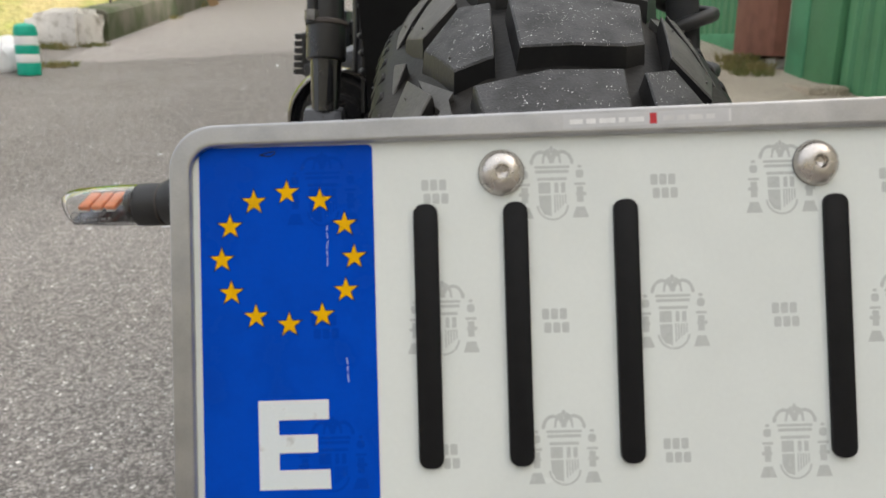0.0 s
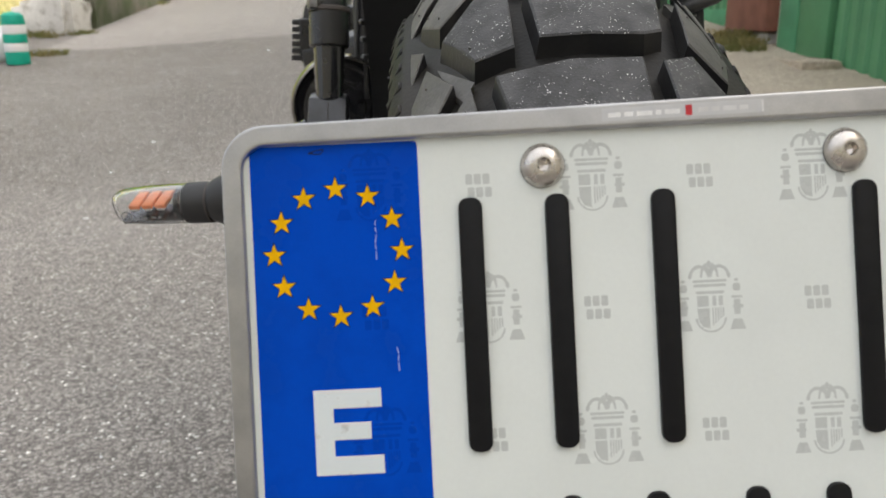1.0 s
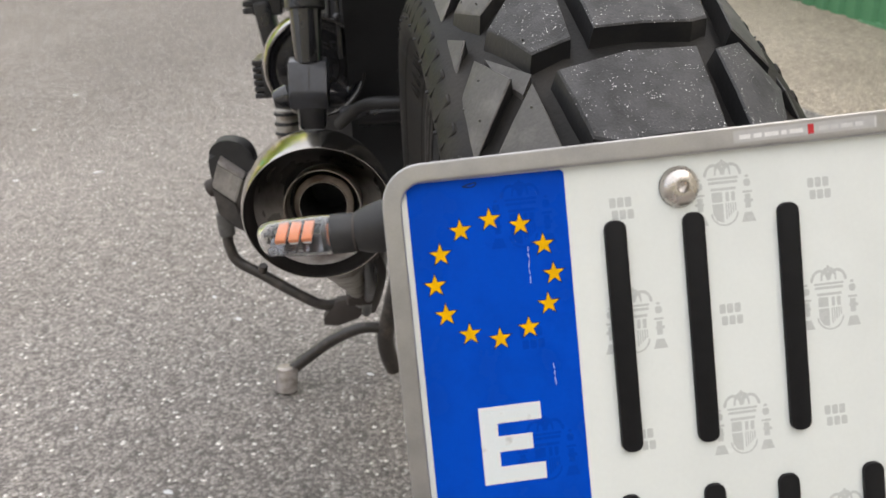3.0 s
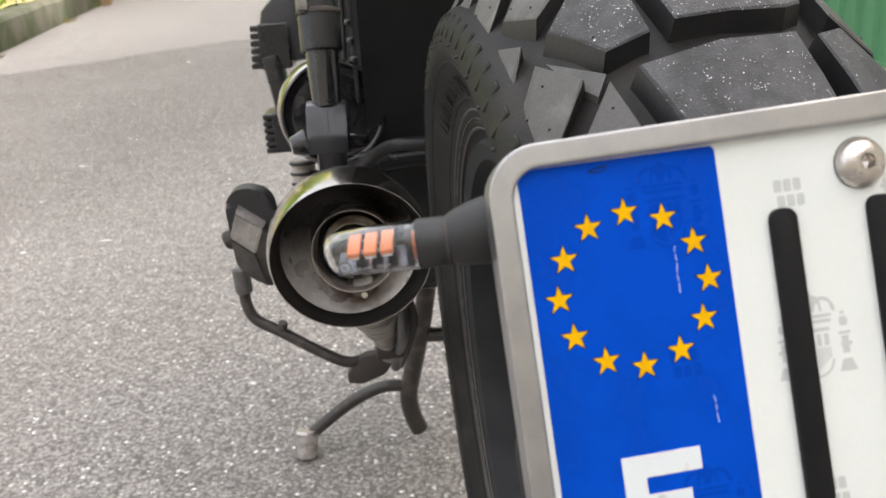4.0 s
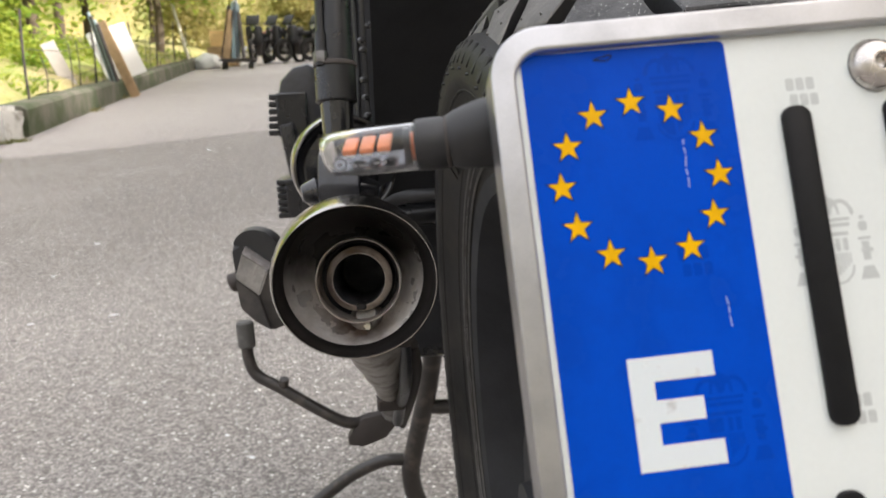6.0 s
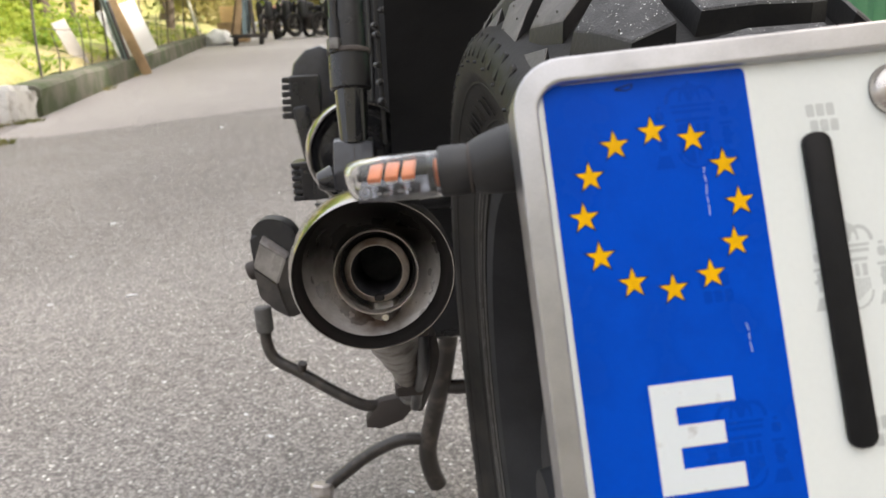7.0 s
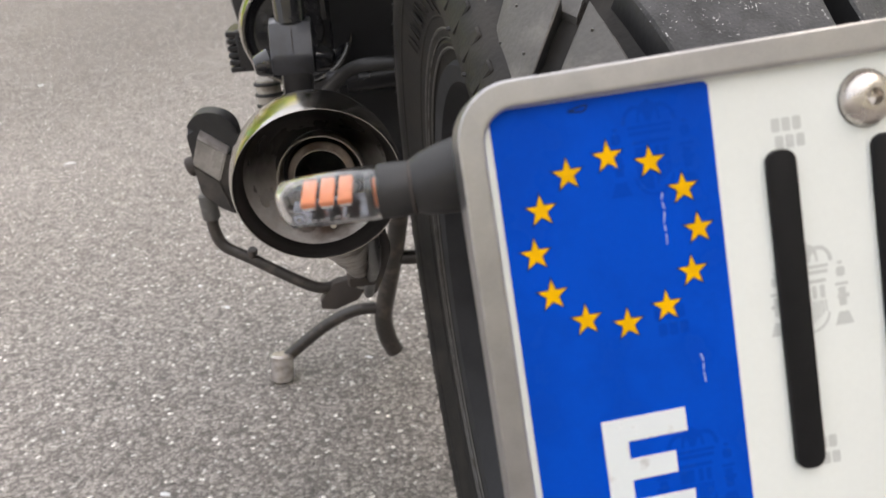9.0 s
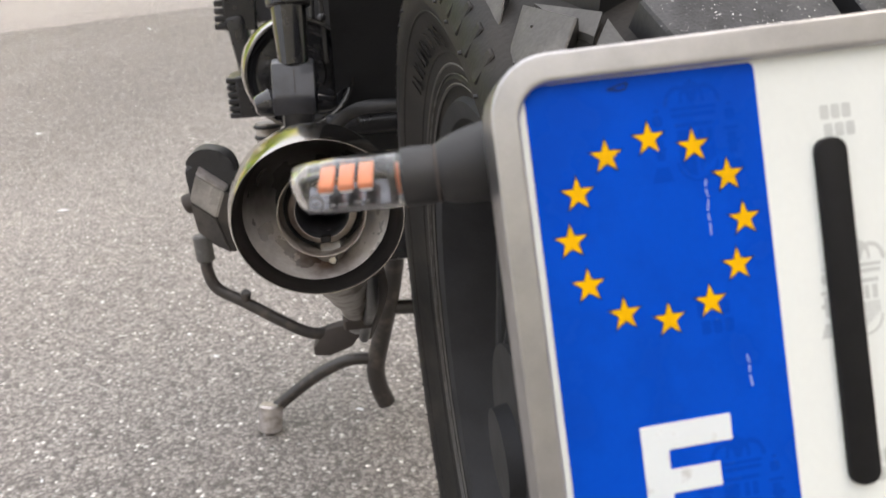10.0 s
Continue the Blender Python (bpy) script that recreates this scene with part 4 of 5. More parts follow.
# tyre carcass, turned round the axle
side = [(0.030, crown_radius(0.03) - 0.009), (0.05, crown_radius(0.05) - 0.009), (0.062, crown_radius(0.062) - 0.009), (0.0725, 0.3045), (0.0792, 0.2975), (0.0820, 0.290), (0.0814, 0.284), (0.0817, 0.2825), (0.0797, 0.278), (0.0745, 0.269), (0.0692, 0.258), (0.0648, 0.247), (0.0622, 0.240), (0.0632, 0.2375), (0.0618, 0.235), (0.0590, 0.2325), (0.0575, 0.2265), (0.0555, 0.221)]
carcass = [(0.3328, 0.0)] + [(r, x) for x, r in side]
full = [(r, -x) for r, x in carcass[:0:-1]] + carcass
TURN = WHEEL @ pose(0, 0, 0, 0, 90, 0)
part("tyre", lathe(full, TURN, 120), RUBBER_SIDE, wheel, "black rubber tyre sidewall with moulded lettering bars")
rim_prof = [(0.222, -0.053), (0.2275, -0.057), (0.2245, -0.061), (0.214, -0.058), (0.208, -0.048), (0.198, -0.03), (0.194, 0.0), (0.198, 0.03), (0.208, 0.048), (0.214, 0.058), (0.2245, 0.061), (0.2275, 0.057), (0.222, 0.053), (0.205, 0.03), (0.202, 0), (0.205, -0.03)]
part("rim", lathe(rim_prof, TURN, 96, True), MATT_BLACK, wheel, "black painted wheel rim")
part("bead_line", lathe([(0.2400, -0.0631), (0.2405, -0.0637), (0.2410, -0.0633)], TURN, 120), GREY_METAL, wheel, "thin worn line moulded round the sidewall")
for r, x, w in ((0.2755, 0.0780, 0.0007), (0.2530, 0.0671, 0.0006), (0.2460, 0.0645, 0.0005), (0.2345, 0.0615, 0.0006)):
    part("sidewall_ridge", lathe([(r - 2 * w, -x + w), (r - w * 0.5, -x - w), (r + w * 0.5, -x - w * 1.1), (r + 2 * w, -x)], TURN, 120), RUBBER_GREY if r < 0.25 else RUBBER_SIDE, wheel, "fine ridge moulded round the sidewall")
part("hub", lathe([(0, -0.06), (0.03, -0.06), (0.032, -0.05), (0.07, -0.048), (0.07, -0.045), (0.04, -0.03), (0.04, 0.03), (0.075, 0.045), (0.075, 0.058), (0.032, 0.06), (0.03, 0.085), (0, 0.085)], TURN, 40), MATT_BLACK, wheel)
for k in range(32):
    a = 2 * math.pi * k / 32
    s = 0.045 if k % 2 else -0.045
    tw = a + (0.28 if (k // 2) % 2 else -0.28)
    p0 = WHEEL @ Vector((s, 0.066 * math.cos(a), 0.066 * math.sin(a)))
    p1 = WHEEL @ Vector((s * 0.3, 0.201 * math.cos(tw), 0.201 * math.sin(tw)))
    part("spoke", rod(p0, p1, 0.0022, steps=6), MATT_BLACK, wheel)
part("brake_disc", lathe([(0.075, 0.068), (0.11, 0.068), (0.11, 0.073), (0.075, 0.073)], TURN, 60, True), BLACK_METAL, wheel)

# raised tread blocks: outlines as (mm across, degrees round), repeated every 22.5 degrees
BLOCKS = {
    "a": [(-36.6, 0.3), (-8.5, -0.1), (19.3, 0.0), (18.0, 7.2), (-23.0, 7.3), (-31.0, 6.6)],
    "b": [(-46.0, 0.3), (-65.0, 4.8), (-56.5, 9.4), (-41.0, 7.3)],
    "c": [(-55.8, -8.0), (-40.4, -11.2), (-27.0, -9.9), (-28.0, -2.2), (-43.5, -2.2)],
    "d": [(-63.0, -6.2), (-52.3, -1.2), (-72.0, 3.8), (-73.5, -3.0)],
    "e": [(-72.0, -13.9), (-64.0, -9.6), (-73.5, -5.4)],
}


def block_mesh(outline, key):
    """A rubber block that follows the tyre's crown, with sloping sides; round its own middle."""
    cx = sum(p[0] for p in outline) / len(outline)
    ca = sum(p[1] for p in outline) / len(outline)

    def at(x, a, lift):
        r = crown_radius(x / 1000) + lift
        return Vector((x / 1000, -r * math.sin(radians(a)), r * math.cos(radians(a))))
    pts = []
    for (x0, a0), (x1, a1) in zip(outline, outline[1:] + outline[:1]):
        n = max(1, int(math.hypot(x1 - x0, (a1 - a0) * 5.9) / 16))
        pts += [(x0 + (x1 - x0) * k / n, a0 + (a1 - a0) * k / n) for k in range(n)]
    bm = bmesh.new()
    small = 0.0009 * 1000

    def shrink(p, d):
        v = Vector((p[0] - cx, (p[1] - ca) * 5.9))
        v = v * max(0, 1 - d / max(v.length, 1e-6))
        return cx + v.x, ca + v.y / 5.9
    deep = 0.011 if key in "abc" else 0.012
    top = [bm.verts.new(at(*shrink(p, small), 0.0)) for p in pts]
    lip = [bm.verts.new(at(*p, -0.0008)) for p in pts]
    low = [bm.verts.new(at(*shrink(p, -1.6), -deep)) for p in pts]
    mid = bm.verts.new(at(cx, ca, 0.0))
    ring = [bm.verts.new(at(cx + (p[0] - cx) * 0.55, ca + (p[1] - ca) * 0.55, 0.0)) for p in pts]
    k = len(pts)
    for i in range(k):
        j = (i + 1) % k
        bm.faces.new((mid, ring[i], ring[j]))
        bm.faces.new((ring[i], top[i], top[j], ring[j]))
        bm.faces.new((top[i], lip[i], lip[j], top[j]))
        # walls take a darker rubber: shade between the blocks put into the colour
        bm.faces.new((lip[i], low[i], low[j], lip[j])).material_index = 1
    bmesh.ops.recalc_face_normals(bm, faces=bm.faces)
    me = bpy.data.meshes.new("tread_block")
    bm.to_mesh(me)
    bm.free()
    me.shade_smooth()
    me.set_sharp_from_angle(angle=radians(28))
    me.materials.append(RUBBER_TREAD if key in "ac" else RUBBER_GREY)
    me.materials.append(RUBBER_DARK)
    return me


TREAD_START = 33.6
for key, outline in BLOCKS.items():
    for flip in (0, 1):
        shape = [(-x, a - 10.0) for x, a in outline] if flip else outline
        me = block_mesh(shape, key)
        for k in range(18):
            ob = new("tread_block", me)
            ob.matrix_world = WHEEL @ pose(0, 0, 0, TREAD_START + 20.0 * k, 0, 0)
            ANCHORS[ob.name] = Vector(WHEEL.translation)
            place(ob, wheel)

# little rubber nubs left by the mould on the outer blocks
nub_bm, edge_nub_bm = [], []
for k in range(18):
    for flip in (1, -1):
        for x, a in ((-61.5, 4.8), (-56.5, 7.6), (-48.5, 2.4), (-66.0, 0.2), (-63.5, -3.6), (-70.5, -2.4), (-45.0, -4.0)):
            aa = a - 5 + 5 * flip
            r = crown_radius(x / 1000) - 0.0003
            at = Vector((x * flip / 1000, -r * math.sin(radians(aa)), r * math.cos(radians(aa))))
            m = WHEEL @ pose(0, 0, 0, TREAD_START + 20.0 * k, 0, 0)
            nub_bm.append(rod(m @ at, m @ (at * 1.0 + at.normalized() * 0.0011), 0.0005, 0.0004, 6))
for k in range(60):
    at = Vector((-0.0812, 0, 0.2880))
    m = WHEEL @ pose(0, 0, 0, 6.0 * k, 0, 0)
    edge_nub_bm.append(rod(m @ at, m @ (at + Vector((-0.0022, 0, 0))), 0.0011, 0.0008, 6))
tagged(part("edge_nub", joined(*edge_nub_bm), RUBBER_DARK, wheel), kind="stuff")
tagged(part("mould_nub", joined(*nub_bm), RUBBER_GREY, wheel), kind="stuff")

# low ties between the outer blocks
tie_bm = []
for k in range(18):
    for flip in (1, -1):
        pts = [(-58.5 * flip, -6.3 - 5 + 5 * flip), (-44.0 * flip, -1.3 - 5 + 5 * flip), (-48.8 * flip, 0.1 - 5 + 5 * flip), (-54.5 * flip, -2.4 - 5 + 5 * flip)]
        b = bmesh.new()
        vs = []
        for lift in (-0.006, -0.012):
            vs.append([b.verts.new((x / 1000, -(crown_radius(x / 1000) + lift) * math.sin(radians(a)), (crown_radius(x / 1000) + lift) * math.cos(radians(a)))) for x, a in pts])
        b.faces.new(vs[0])
        for i in range(4):
            b.faces.new((vs[0][i], vs[1][i], vs[1][(i + 1) % 4], vs[0][(i + 1) % 4]))
        bmesh.ops.transform(b, matrix=WHEEL @ pose(0, 0, 0, TREAD_START + 20.0 * k, 0, 0), verts=b.verts)
        tie_bm.append(b)
tagged(part("tread_tie", joined(*tie_bm), RUBBER_GREY, wheel), kind="stuff")

# moulded nicks and lettering bars of the sidewall
bar_bm, rib_bm = [], []
for sgn in (-1, 1):
    for k in range(100):
        rib_bm.append(box((0.0022, 0.0062, 0.0135), WHEEL @ pose(0, 0, 0, 3.6 * k, 0, 0) @ pose(sgn * 0.0785, 0, 0.2962, 0, sgn * -29, 0), 0.0007, 1))
    for k in range(22):
        a = -34 + 2.6 * k + (34 if k > 13 else 0)
        bar_bm.append(box((0.0007, 0.003 + 0.002 * (k % 3), 0.011), WHEEL @ pose(0, 0, 0, a, 0, 0) @ pose(sgn * 0.0722, 0, 0.2625 - 0.002 * (k % 2), 12 * (-1) ** k, sgn * 26, 0)))
tagged(part("shoulder_rib", joined(*rib_bm), RUBBER_SIDE, wheel), kind="stuff")
tagged(part("sidewall_lettering", joined(*bar_bm), RUBBER_SIDE, wheel, "raised moulded bars on the tyre sidewall"), kind="stuff")

# ---- licence plate ----
UP = Vector((0.0397, -0.29142, 1.0)).normalized()
FWD = (Vector((0, 1, 0)) - UP * UP.y).normalized()
RIGHT = FWD.cross(UP)
TO_WORLD = Matrix((RIGHT, FWD, UP)).to_4x4()
PLATE = Matrix.Translation((-0.098, 0, 0.611)) @ TO_WORLD
plate = holder("licence_plate", PLATE @ Vector((0.106, 0, -0.079)), bike)
MM = PLATE @ Matrix.Scale(0.001, 4)       # plate places in millimetres
X0, X1, Z0, Z1 = -6.3, 218.3, -163.0, 4.9
part("plate_sheet", prism(rounded(-1.6, -159, 213.6, 2.2, 5), 0.0, 1.2, MM), PLATE_WHITE, plate, "glossy white reflective plate sheet")


def ring_mesh(loops):
    bm = bmesh.new()
    rings = [[bm.verts.new((x, y, z)) for x, z in pts] for y, pts in loops]
    k = len(rings[0])
    for a, b in zip(rings, rings[1:]):
        for i in range(k):
            bm.faces.new((a[i], a[(i + 1) % k], b[(i + 1) % k], b[i]))
    bmesh.ops.transform(bm, matrix=MM, verts=bm.verts)
    return bm


def inset(d, r):
    lift = 0.018 - 0.012 * d / 4.8
    return [(x, z + (lift * x if z > -60 else 0.0)) for x, z in rounded(X0 + d, Z0 + d, X1 - d, Z1 - d, r, 8)]


part("plate_frame", ring_mesh([(7.0, inset(0.3, 9.7)), (0.2, inset(0.0, 10)), (-1.8, inset(0.03, 10)), (-2.08, inset(0.1, 9.9)), (-2.18, inset(0.25, 9.8)), (-2.2, inset(0.4, 9.7)), (-2.2, inset(0.75, 9.4)), (-2.2, inset(3.9, 6.4)), (-2.2, inset(4.25, 6.2)), (-2.05, inset(4.55, 6.0)), (-1.7, inset(4.75, 5.9)), (-0.2, inset(4.8, 5.8)), (1.0, inset(4.7, 5.8))]), ALUMINIUM, plate, "brushed aluminium plate frame with rounded corners")
part("plate_backing", prism(rounded(X0 + 2, Z0 + 2, X1 - 2, Z1 - 2, 8), 1.4, 6.0, MM), BLACK_PLASTIC, plate)
band = part("blue_band", prism(rounded(0.0, -158, 40.0, 0.0, 1.2), -0.15, 0.05, MM), PLATE_BLUE, plate, "glossy blue band with a ring of yellow stars")


def star_outline(cx, cz, r):
    pts = []
    for k in range(10):
        a = radians(90 + 36 * k)
        q = r if k % 2 == 0 else r * 0.4
        pts.append((cx + q * math.cos(a), cz + q * math.sin(a)))
    return pts


for k in range(12):
    a = radians(30 * k)
    part("star_outline", prism(star_outline(20.1 + 15.2 * math.sin(a), -25.9 + 15.2 * math.cos(a), 3.35), -0.2, -0.1, MM), STAR_EDGE, band, smooth=0)
    part("star", prism(star_outline(20.1 + 15.2 * math.sin(a), -25.9 + 15.2 * math.cos(a), 2.75), -0.3, -0.1, MM), STAR_YELLOW, band, smooth=0)
part("country_letter", prism([(12.6, -58.4), (28.7, -58.4), (28.7, -62.9), (17.2, -62.9), (17.2, -66.3), (26.0, -66.3), (26.0, -70.4), (17.2, -70.4), (17.2, -74.3), (28.8, -74.3), (28.8, -78.7), (12.6, -78.7)], -0.3, -0.1, MM), LETTER_WHITE, band, "white country letter on the band", 0)


def stroke(x0, z0, x1, z1, wide=5.6, high=1.3):
    return prism(rounded(x0, z0, x1, z1, wide * 0.42, 4), -high, 0.1, MM, 0.45)


# the registration as plain upright bars
for x in (49.1, 69.8, 95.2, 143.6, 170.0, 190.0):
    part("character_bar", stroke(x, -74.8, x + 5.7, -14.2), PLATE_BLACK, plate, "raised glossy black bar of the registration")
for x in (47.5, 70.3, 90.8, 114.6, 134.0, 157.8, 177.2, 201.0):
    part("character_bar", stroke(x, -147.5, x + 5.7, -86.3), PLATE_BLACK, plate, "raised glossy black bar of the registration")


def arc_strip(cx, cz, r, wide, a0, a1, n=8, squash=1.0, high=0.03):
    """A thin curved stroke."""
    outer = [(cx + (r + wide / 2) * math.cos(radians(a0 + (a1 - a0) * k / n)), cz + squash * (r + wide / 2) * math.sin(radians(a0 + (a1 - a0) * k / n))) for k in range(n + 1)]
    inner = [(cx + (r - wide / 2) * math.cos(radians(a0 + (a1 - a0) * k / n)), cz + squash * (r - wide / 2) * math.sin(radians(a0 + (a1 - a0) * k / n))) for k in range(n + 1)]
    return prism(outer + inner[::-1], -high, 0.05, MM)


def bar(x0, z0, x1, z1, r=0.2, high=0.03):
    return prism(rounded(min(x0, x1), min(z0, z1), max(x0, x1), max(z0, z1), r, 2), -high, 0.05, MM)


def emblem(cx, cz):
    """A pale printed mark: a crown over a shield between two columns, as plain shapes."""
    b = [bar(cx - 3.9, cz + 2.6, cx + 3.9, cz + 3.3), bar(cx - 4.1, cz + 3.7, cx + 4.1, cz + 4.3)]
    for s in (-1, 1):
        b += [arc_strip(cx + s * 2.4, cz + 5.0, 2.2, 0.7, 0, 180, 8, 1.15, 0.05 + 0.006 * s), arc_strip(cx + s * 1.0, cz + 4.9, 1.0, 0.5, 0, 180, 6, 2.6, 0.036 + 0.006 * s)]
        b += [bar(cx + s * 4.7 - 0.35, cz + 4.6, cx + s * 4.7 + 0.35, cz + 5.9, 0.3)]
        x = cx + s * 6.4
        b += [bar(x - 0.75, cz - 4.2, x + 0.75, cz - 0.6), bar(x - 1.3, cz - 0.3, x + 1.3, cz + 0.3), bar(x - 0.9, cz + 1.4, x + 0.9, cz + 3.3, 0.6), bar(x - 0.5, cz + 3.7, x + 0.5, cz + 4.4, 0.3)]
        b += [prism([(x - 1.9, cz - 7.8), (x + 1.9, cz - 7.8), (x + 1.0, cz - 5.3), (x - 1.0, cz - 5.3)], -0.03, 0.05, MM), bar(x + s * 0.2 - 1.2, cz - 2.7, x + s * 0.2 + 1.2, cz - 1.9, 0.2, 0.042)]
    b += [bar(cx - 0.35, cz + 7.2, cx + 0.35, cz + 8.9, 0.3), bar(cx - 1.0, cz + 7.9, cx + 1.0, cz + 8.3, 0.15, 0.042)]
    b += [bar(cx - 3.4, cz + 0.9, cx + 3.4, cz + 1.6)]
    for k in range(5):
        b.append(bar(cx + 0.35 + 0.62 * k, cz - 6.6 + 0.5 * k, cx + 0.7 + 0.62 * k, cz - 2.4, 0.1))
    b += [bar(cx - 3.2, cz - 2.1, cx - 0.4, cz + 0.5), bar(cx + 0.5, cz - 2.0, cx + 1.4, cz + 0.4), bar(cx + 2.0, cz - 2.0, cx + 3.0, cz + 0.4)]
    b += [prism([(cx - 3.2, cz - 2.5), (cx - 0.3, cz - 2.5), (cx - 0.3, cz - 7.4), (cx - 2.0, cz - 6.9), (cx - 3.0, cz - 5.3)], -0.03, 0.05, MM)]
    b += [arc_strip(cx, cz - 4.6, 3.55, 0.45, 185, 355, 10, 1.0, 0.036)]
    return joined(*b)


for row in range(5):
    z = -10.4 - 30.4 * row
    for col in range(-2, 6):
        x = 81.4 + 26.5 * col + 0.5 * row
        on_band = x < 36
        if x < 6 or x > 206 or 36 <= x < 46:
            continue
        mt, host = (BAND_MARK, band) if on_band else (PLATE_GREY, plate)
        lift = -0.12 if on_band else 0.0
        if (row + col) % 2 == 0:
            ob = part("printed_emblem", emblem(x, z), mt, host, "" if on_band else "pale grey printed coat of arms as plain shapes", 0)
        else:
            for w0, z0, z1 in ((-3.75, -0.7, 1.8), (-3.3, -3.8, -1.4)):
                for q in range(3):
                    ob = part("printed_bar", bar(x + w0 + 2.05 * q, z + z0, x + w0 + 2.05 * q + 1.65, z + z1, 0.35), mt, host, "", 0)
                    if on_band:
                        ob.location += PLATE.to_3x3() @ Vector((0, -0.00016, 0))
            continue
        if on_band:
            ob.location += (PLATE.to_3x3() @ Vector((0, -0.00016, 0)))

# maker's sticker on the frame, its print as plain bars
lean = 0.0165


def strip_bar(x0, x1, z0, z1, high, mt, label=""):
    return part("printed_bar", prism([(x0, z0 + lean * x0), (x1, z0 + lean * x1), (x1, z1 + lean * x1), (x0, z1 + lean * x0)], -high, -2.1, MM), mt, plate, label, 0)


strip_bar(84.0, 122.6, 0.75, 3.9, 2.24, STICKER, "thin pale printed sticker along the frame")
for x0, x1 in ((85.5, 88.5), (89.3, 91.5), (92.3, 96.0), (96.8, 98.2), (99.0, 102.6), (107.0, 109.4), (110.1, 112.0), (112.8, 116.0), (116.8, 118.8)):
    strip_bar(x0, x1, 1.6, 2.7, 2.28, PALE_INK)
strip_bar(103.9, 105.5, 1.0, 3.5, 2.29, RED_INK)
strip_bar(122.0, 122.5, 0.9, 3.6, 2.29, PALE_INK)

# dome screws with hexagon sockets
for x, z in ((69.7, -7.4), (142.4, -7.0)):
    sm = MM @ pose(x, 0, z, 90, 0, 0)
    dome = lathe([(1.5, 2.0), (1.6, 3.15), (2.3, 3.2), (3.6, 2.75), (4.6, 1.9), (5.2, 0.7), (5.25, 0.0)], sm, 40)
    screw = part("screw", dome, SCREW, plate, "domed steel screw")
    part("screw_socket", lathe([(0, 0.9), (1.5, 1.3), (1.62, 3.05)], sm, 6), SCREW, screw, "", 0)
    part("washer", lathe([(0, 0.05), (5.35, 0.05), (5.35, 0.35), (0, 0.35)], sm, 32), GREY_METAL, screw)

# scratches and a pen stroke on the band
for pts in ([(29.3, -18.6), (29.1, -20.2), (29.35, -22.0), (29.0, -24.4), (29.2, -26.0), (29.1, -28.4)], [(33.0, -49.0), (33.3, -50.9), (33.2, -52.6), (33.4, -55.0)]):
    part("scratch", joined(*[tube([MM @ Vector((pts[i][0], -0.16, pts[i][1])), MM @ Vector((pts[i + 1][0], -0.16, pts[i + 1][1] + 0.5))], 0.00013, 6, 1) for i in range(len(pts) - 1)]), SCUFF, band, "", 0)
part("pen_stroke", tube([MM @ Vector(p) for p in ((14.0, -0.16, -1.9), (16.2, -0.16, -1.3), (17.6, -0.16, -1.2), (16.6, -0.16, -2.2), (14.0, -0.16, -1.9))], 0.00015, 6, 4), PLATE_BLACK, band, "", 0)

# bracket that carries the plate behind the tyre
bracket = part("plate_bracket", joined(tube([MM @ Vector((106, 20, -90)), MM @ Vector((128, 45, -150)), (0.075, 0.06, 0.40), (0.125, 0.17, 0.345), (0.13, 0.30, 0.335)], 0.011, 12, 6), box((0.14, 0.008, 0.1), PLATE @ pose(0.106, 0.0105, -0.09), 0.003)), BLACK_METAL, bike, "black steel bracket that carries the plate behind the wheel")

# ---- turn signal ----
signal = holder("turn_signal", (-0.118, 0.0124, 0.595), bike)
J, L = Vector((-0.1165, 0.0126, 0.595)), Vector((-0.1369, 0.0157, 0.5936))
axis = (L - J).normalized()
AX = along(J, L)
tilt = Vector((0.0, -0.13, 1.0))
tilt = (tilt - axis * tilt.dot(axis)).normalized()
LED = Matrix((axis, tilt.cross(axis), tilt)).transposed().to_4x4()     # x outwards, y to the rear, z up
LED.translation = J
SIG = LED @ Matrix.Scale(0.001, 4)


def lens_shape(stations, power, wall, sides=40):
    """A hollow bullet of rounded-square section: stations of length, half width, half height and lift, in millimetres."""
    bm, rings = bmesh.new(), []
    inner = [(u - (0.0 if i == 0 else wall * (i > 3)), d - wall, h - wall, lift) for i, (u, d, h, lift) in enumerate(stations)]
    for u, d, h, lift in stations[::-1] + inner:
        ring = []
        for k in range(sides):
            a = 2 * math.pi * k / sides
            c, q = math.cos(a), math.sin(a)
            v = math.copysign(abs(c) ** (2 / power), c) * d
            w = math.copysign(abs(q) ** (2 / power), q) * h + lift
            ring.append(bm.verts.new((u + (0.14 * w if u > 15 else 0.0), v, w)))
        rings.append(ring)
    for a, b in zip(rings, rings[1:]):
        for k in range(sides):
            bm.faces.new((a[k], a[(k + 1) % sides], b[(k + 1) % sides], b[k]))
    bm.faces.new(rings[0]), bm.faces.new(rings[-1])
    bmesh.ops.transform(bm, matrix=SIG, verts=bm.verts)
    return bm


part("lens", lens_shape([(0.3, 5.0, 5.0, 0), (6, 4.95, 5.0, 0), (12, 4.75, 4.8, 0.0), (17, 4.4, 4.45, 0.0), (18.7, 4.15, 4.2, 0.0), (19.7, 3.7, 3.7, 0.05), (20.2, 2.9, 2.9, 0.1), (20.4, 1.8, 1.8, 0.1)], 2.7, 0.5), LENS, signal, "clear plastic lens").visible_shadow = False
for k in range(3):
    u = 7.3 + 3.55 * k
    part("amber_element", box((2.8, 7.4, 1.2), SIG @ pose(u, -0.2, 1.4, -14), 0.3, 2), AMBER, signal, "orange light element inside the lens")
    # white box added in place of the reflection under each element
    part("element_glint", box((2.3, 7.0, 0.6), SIG @ pose(u, -0.2, 0.5, -14), 0.2, 1), WHITE_PLASTIC, signal, "pale box standing for the reflection below the orange element")
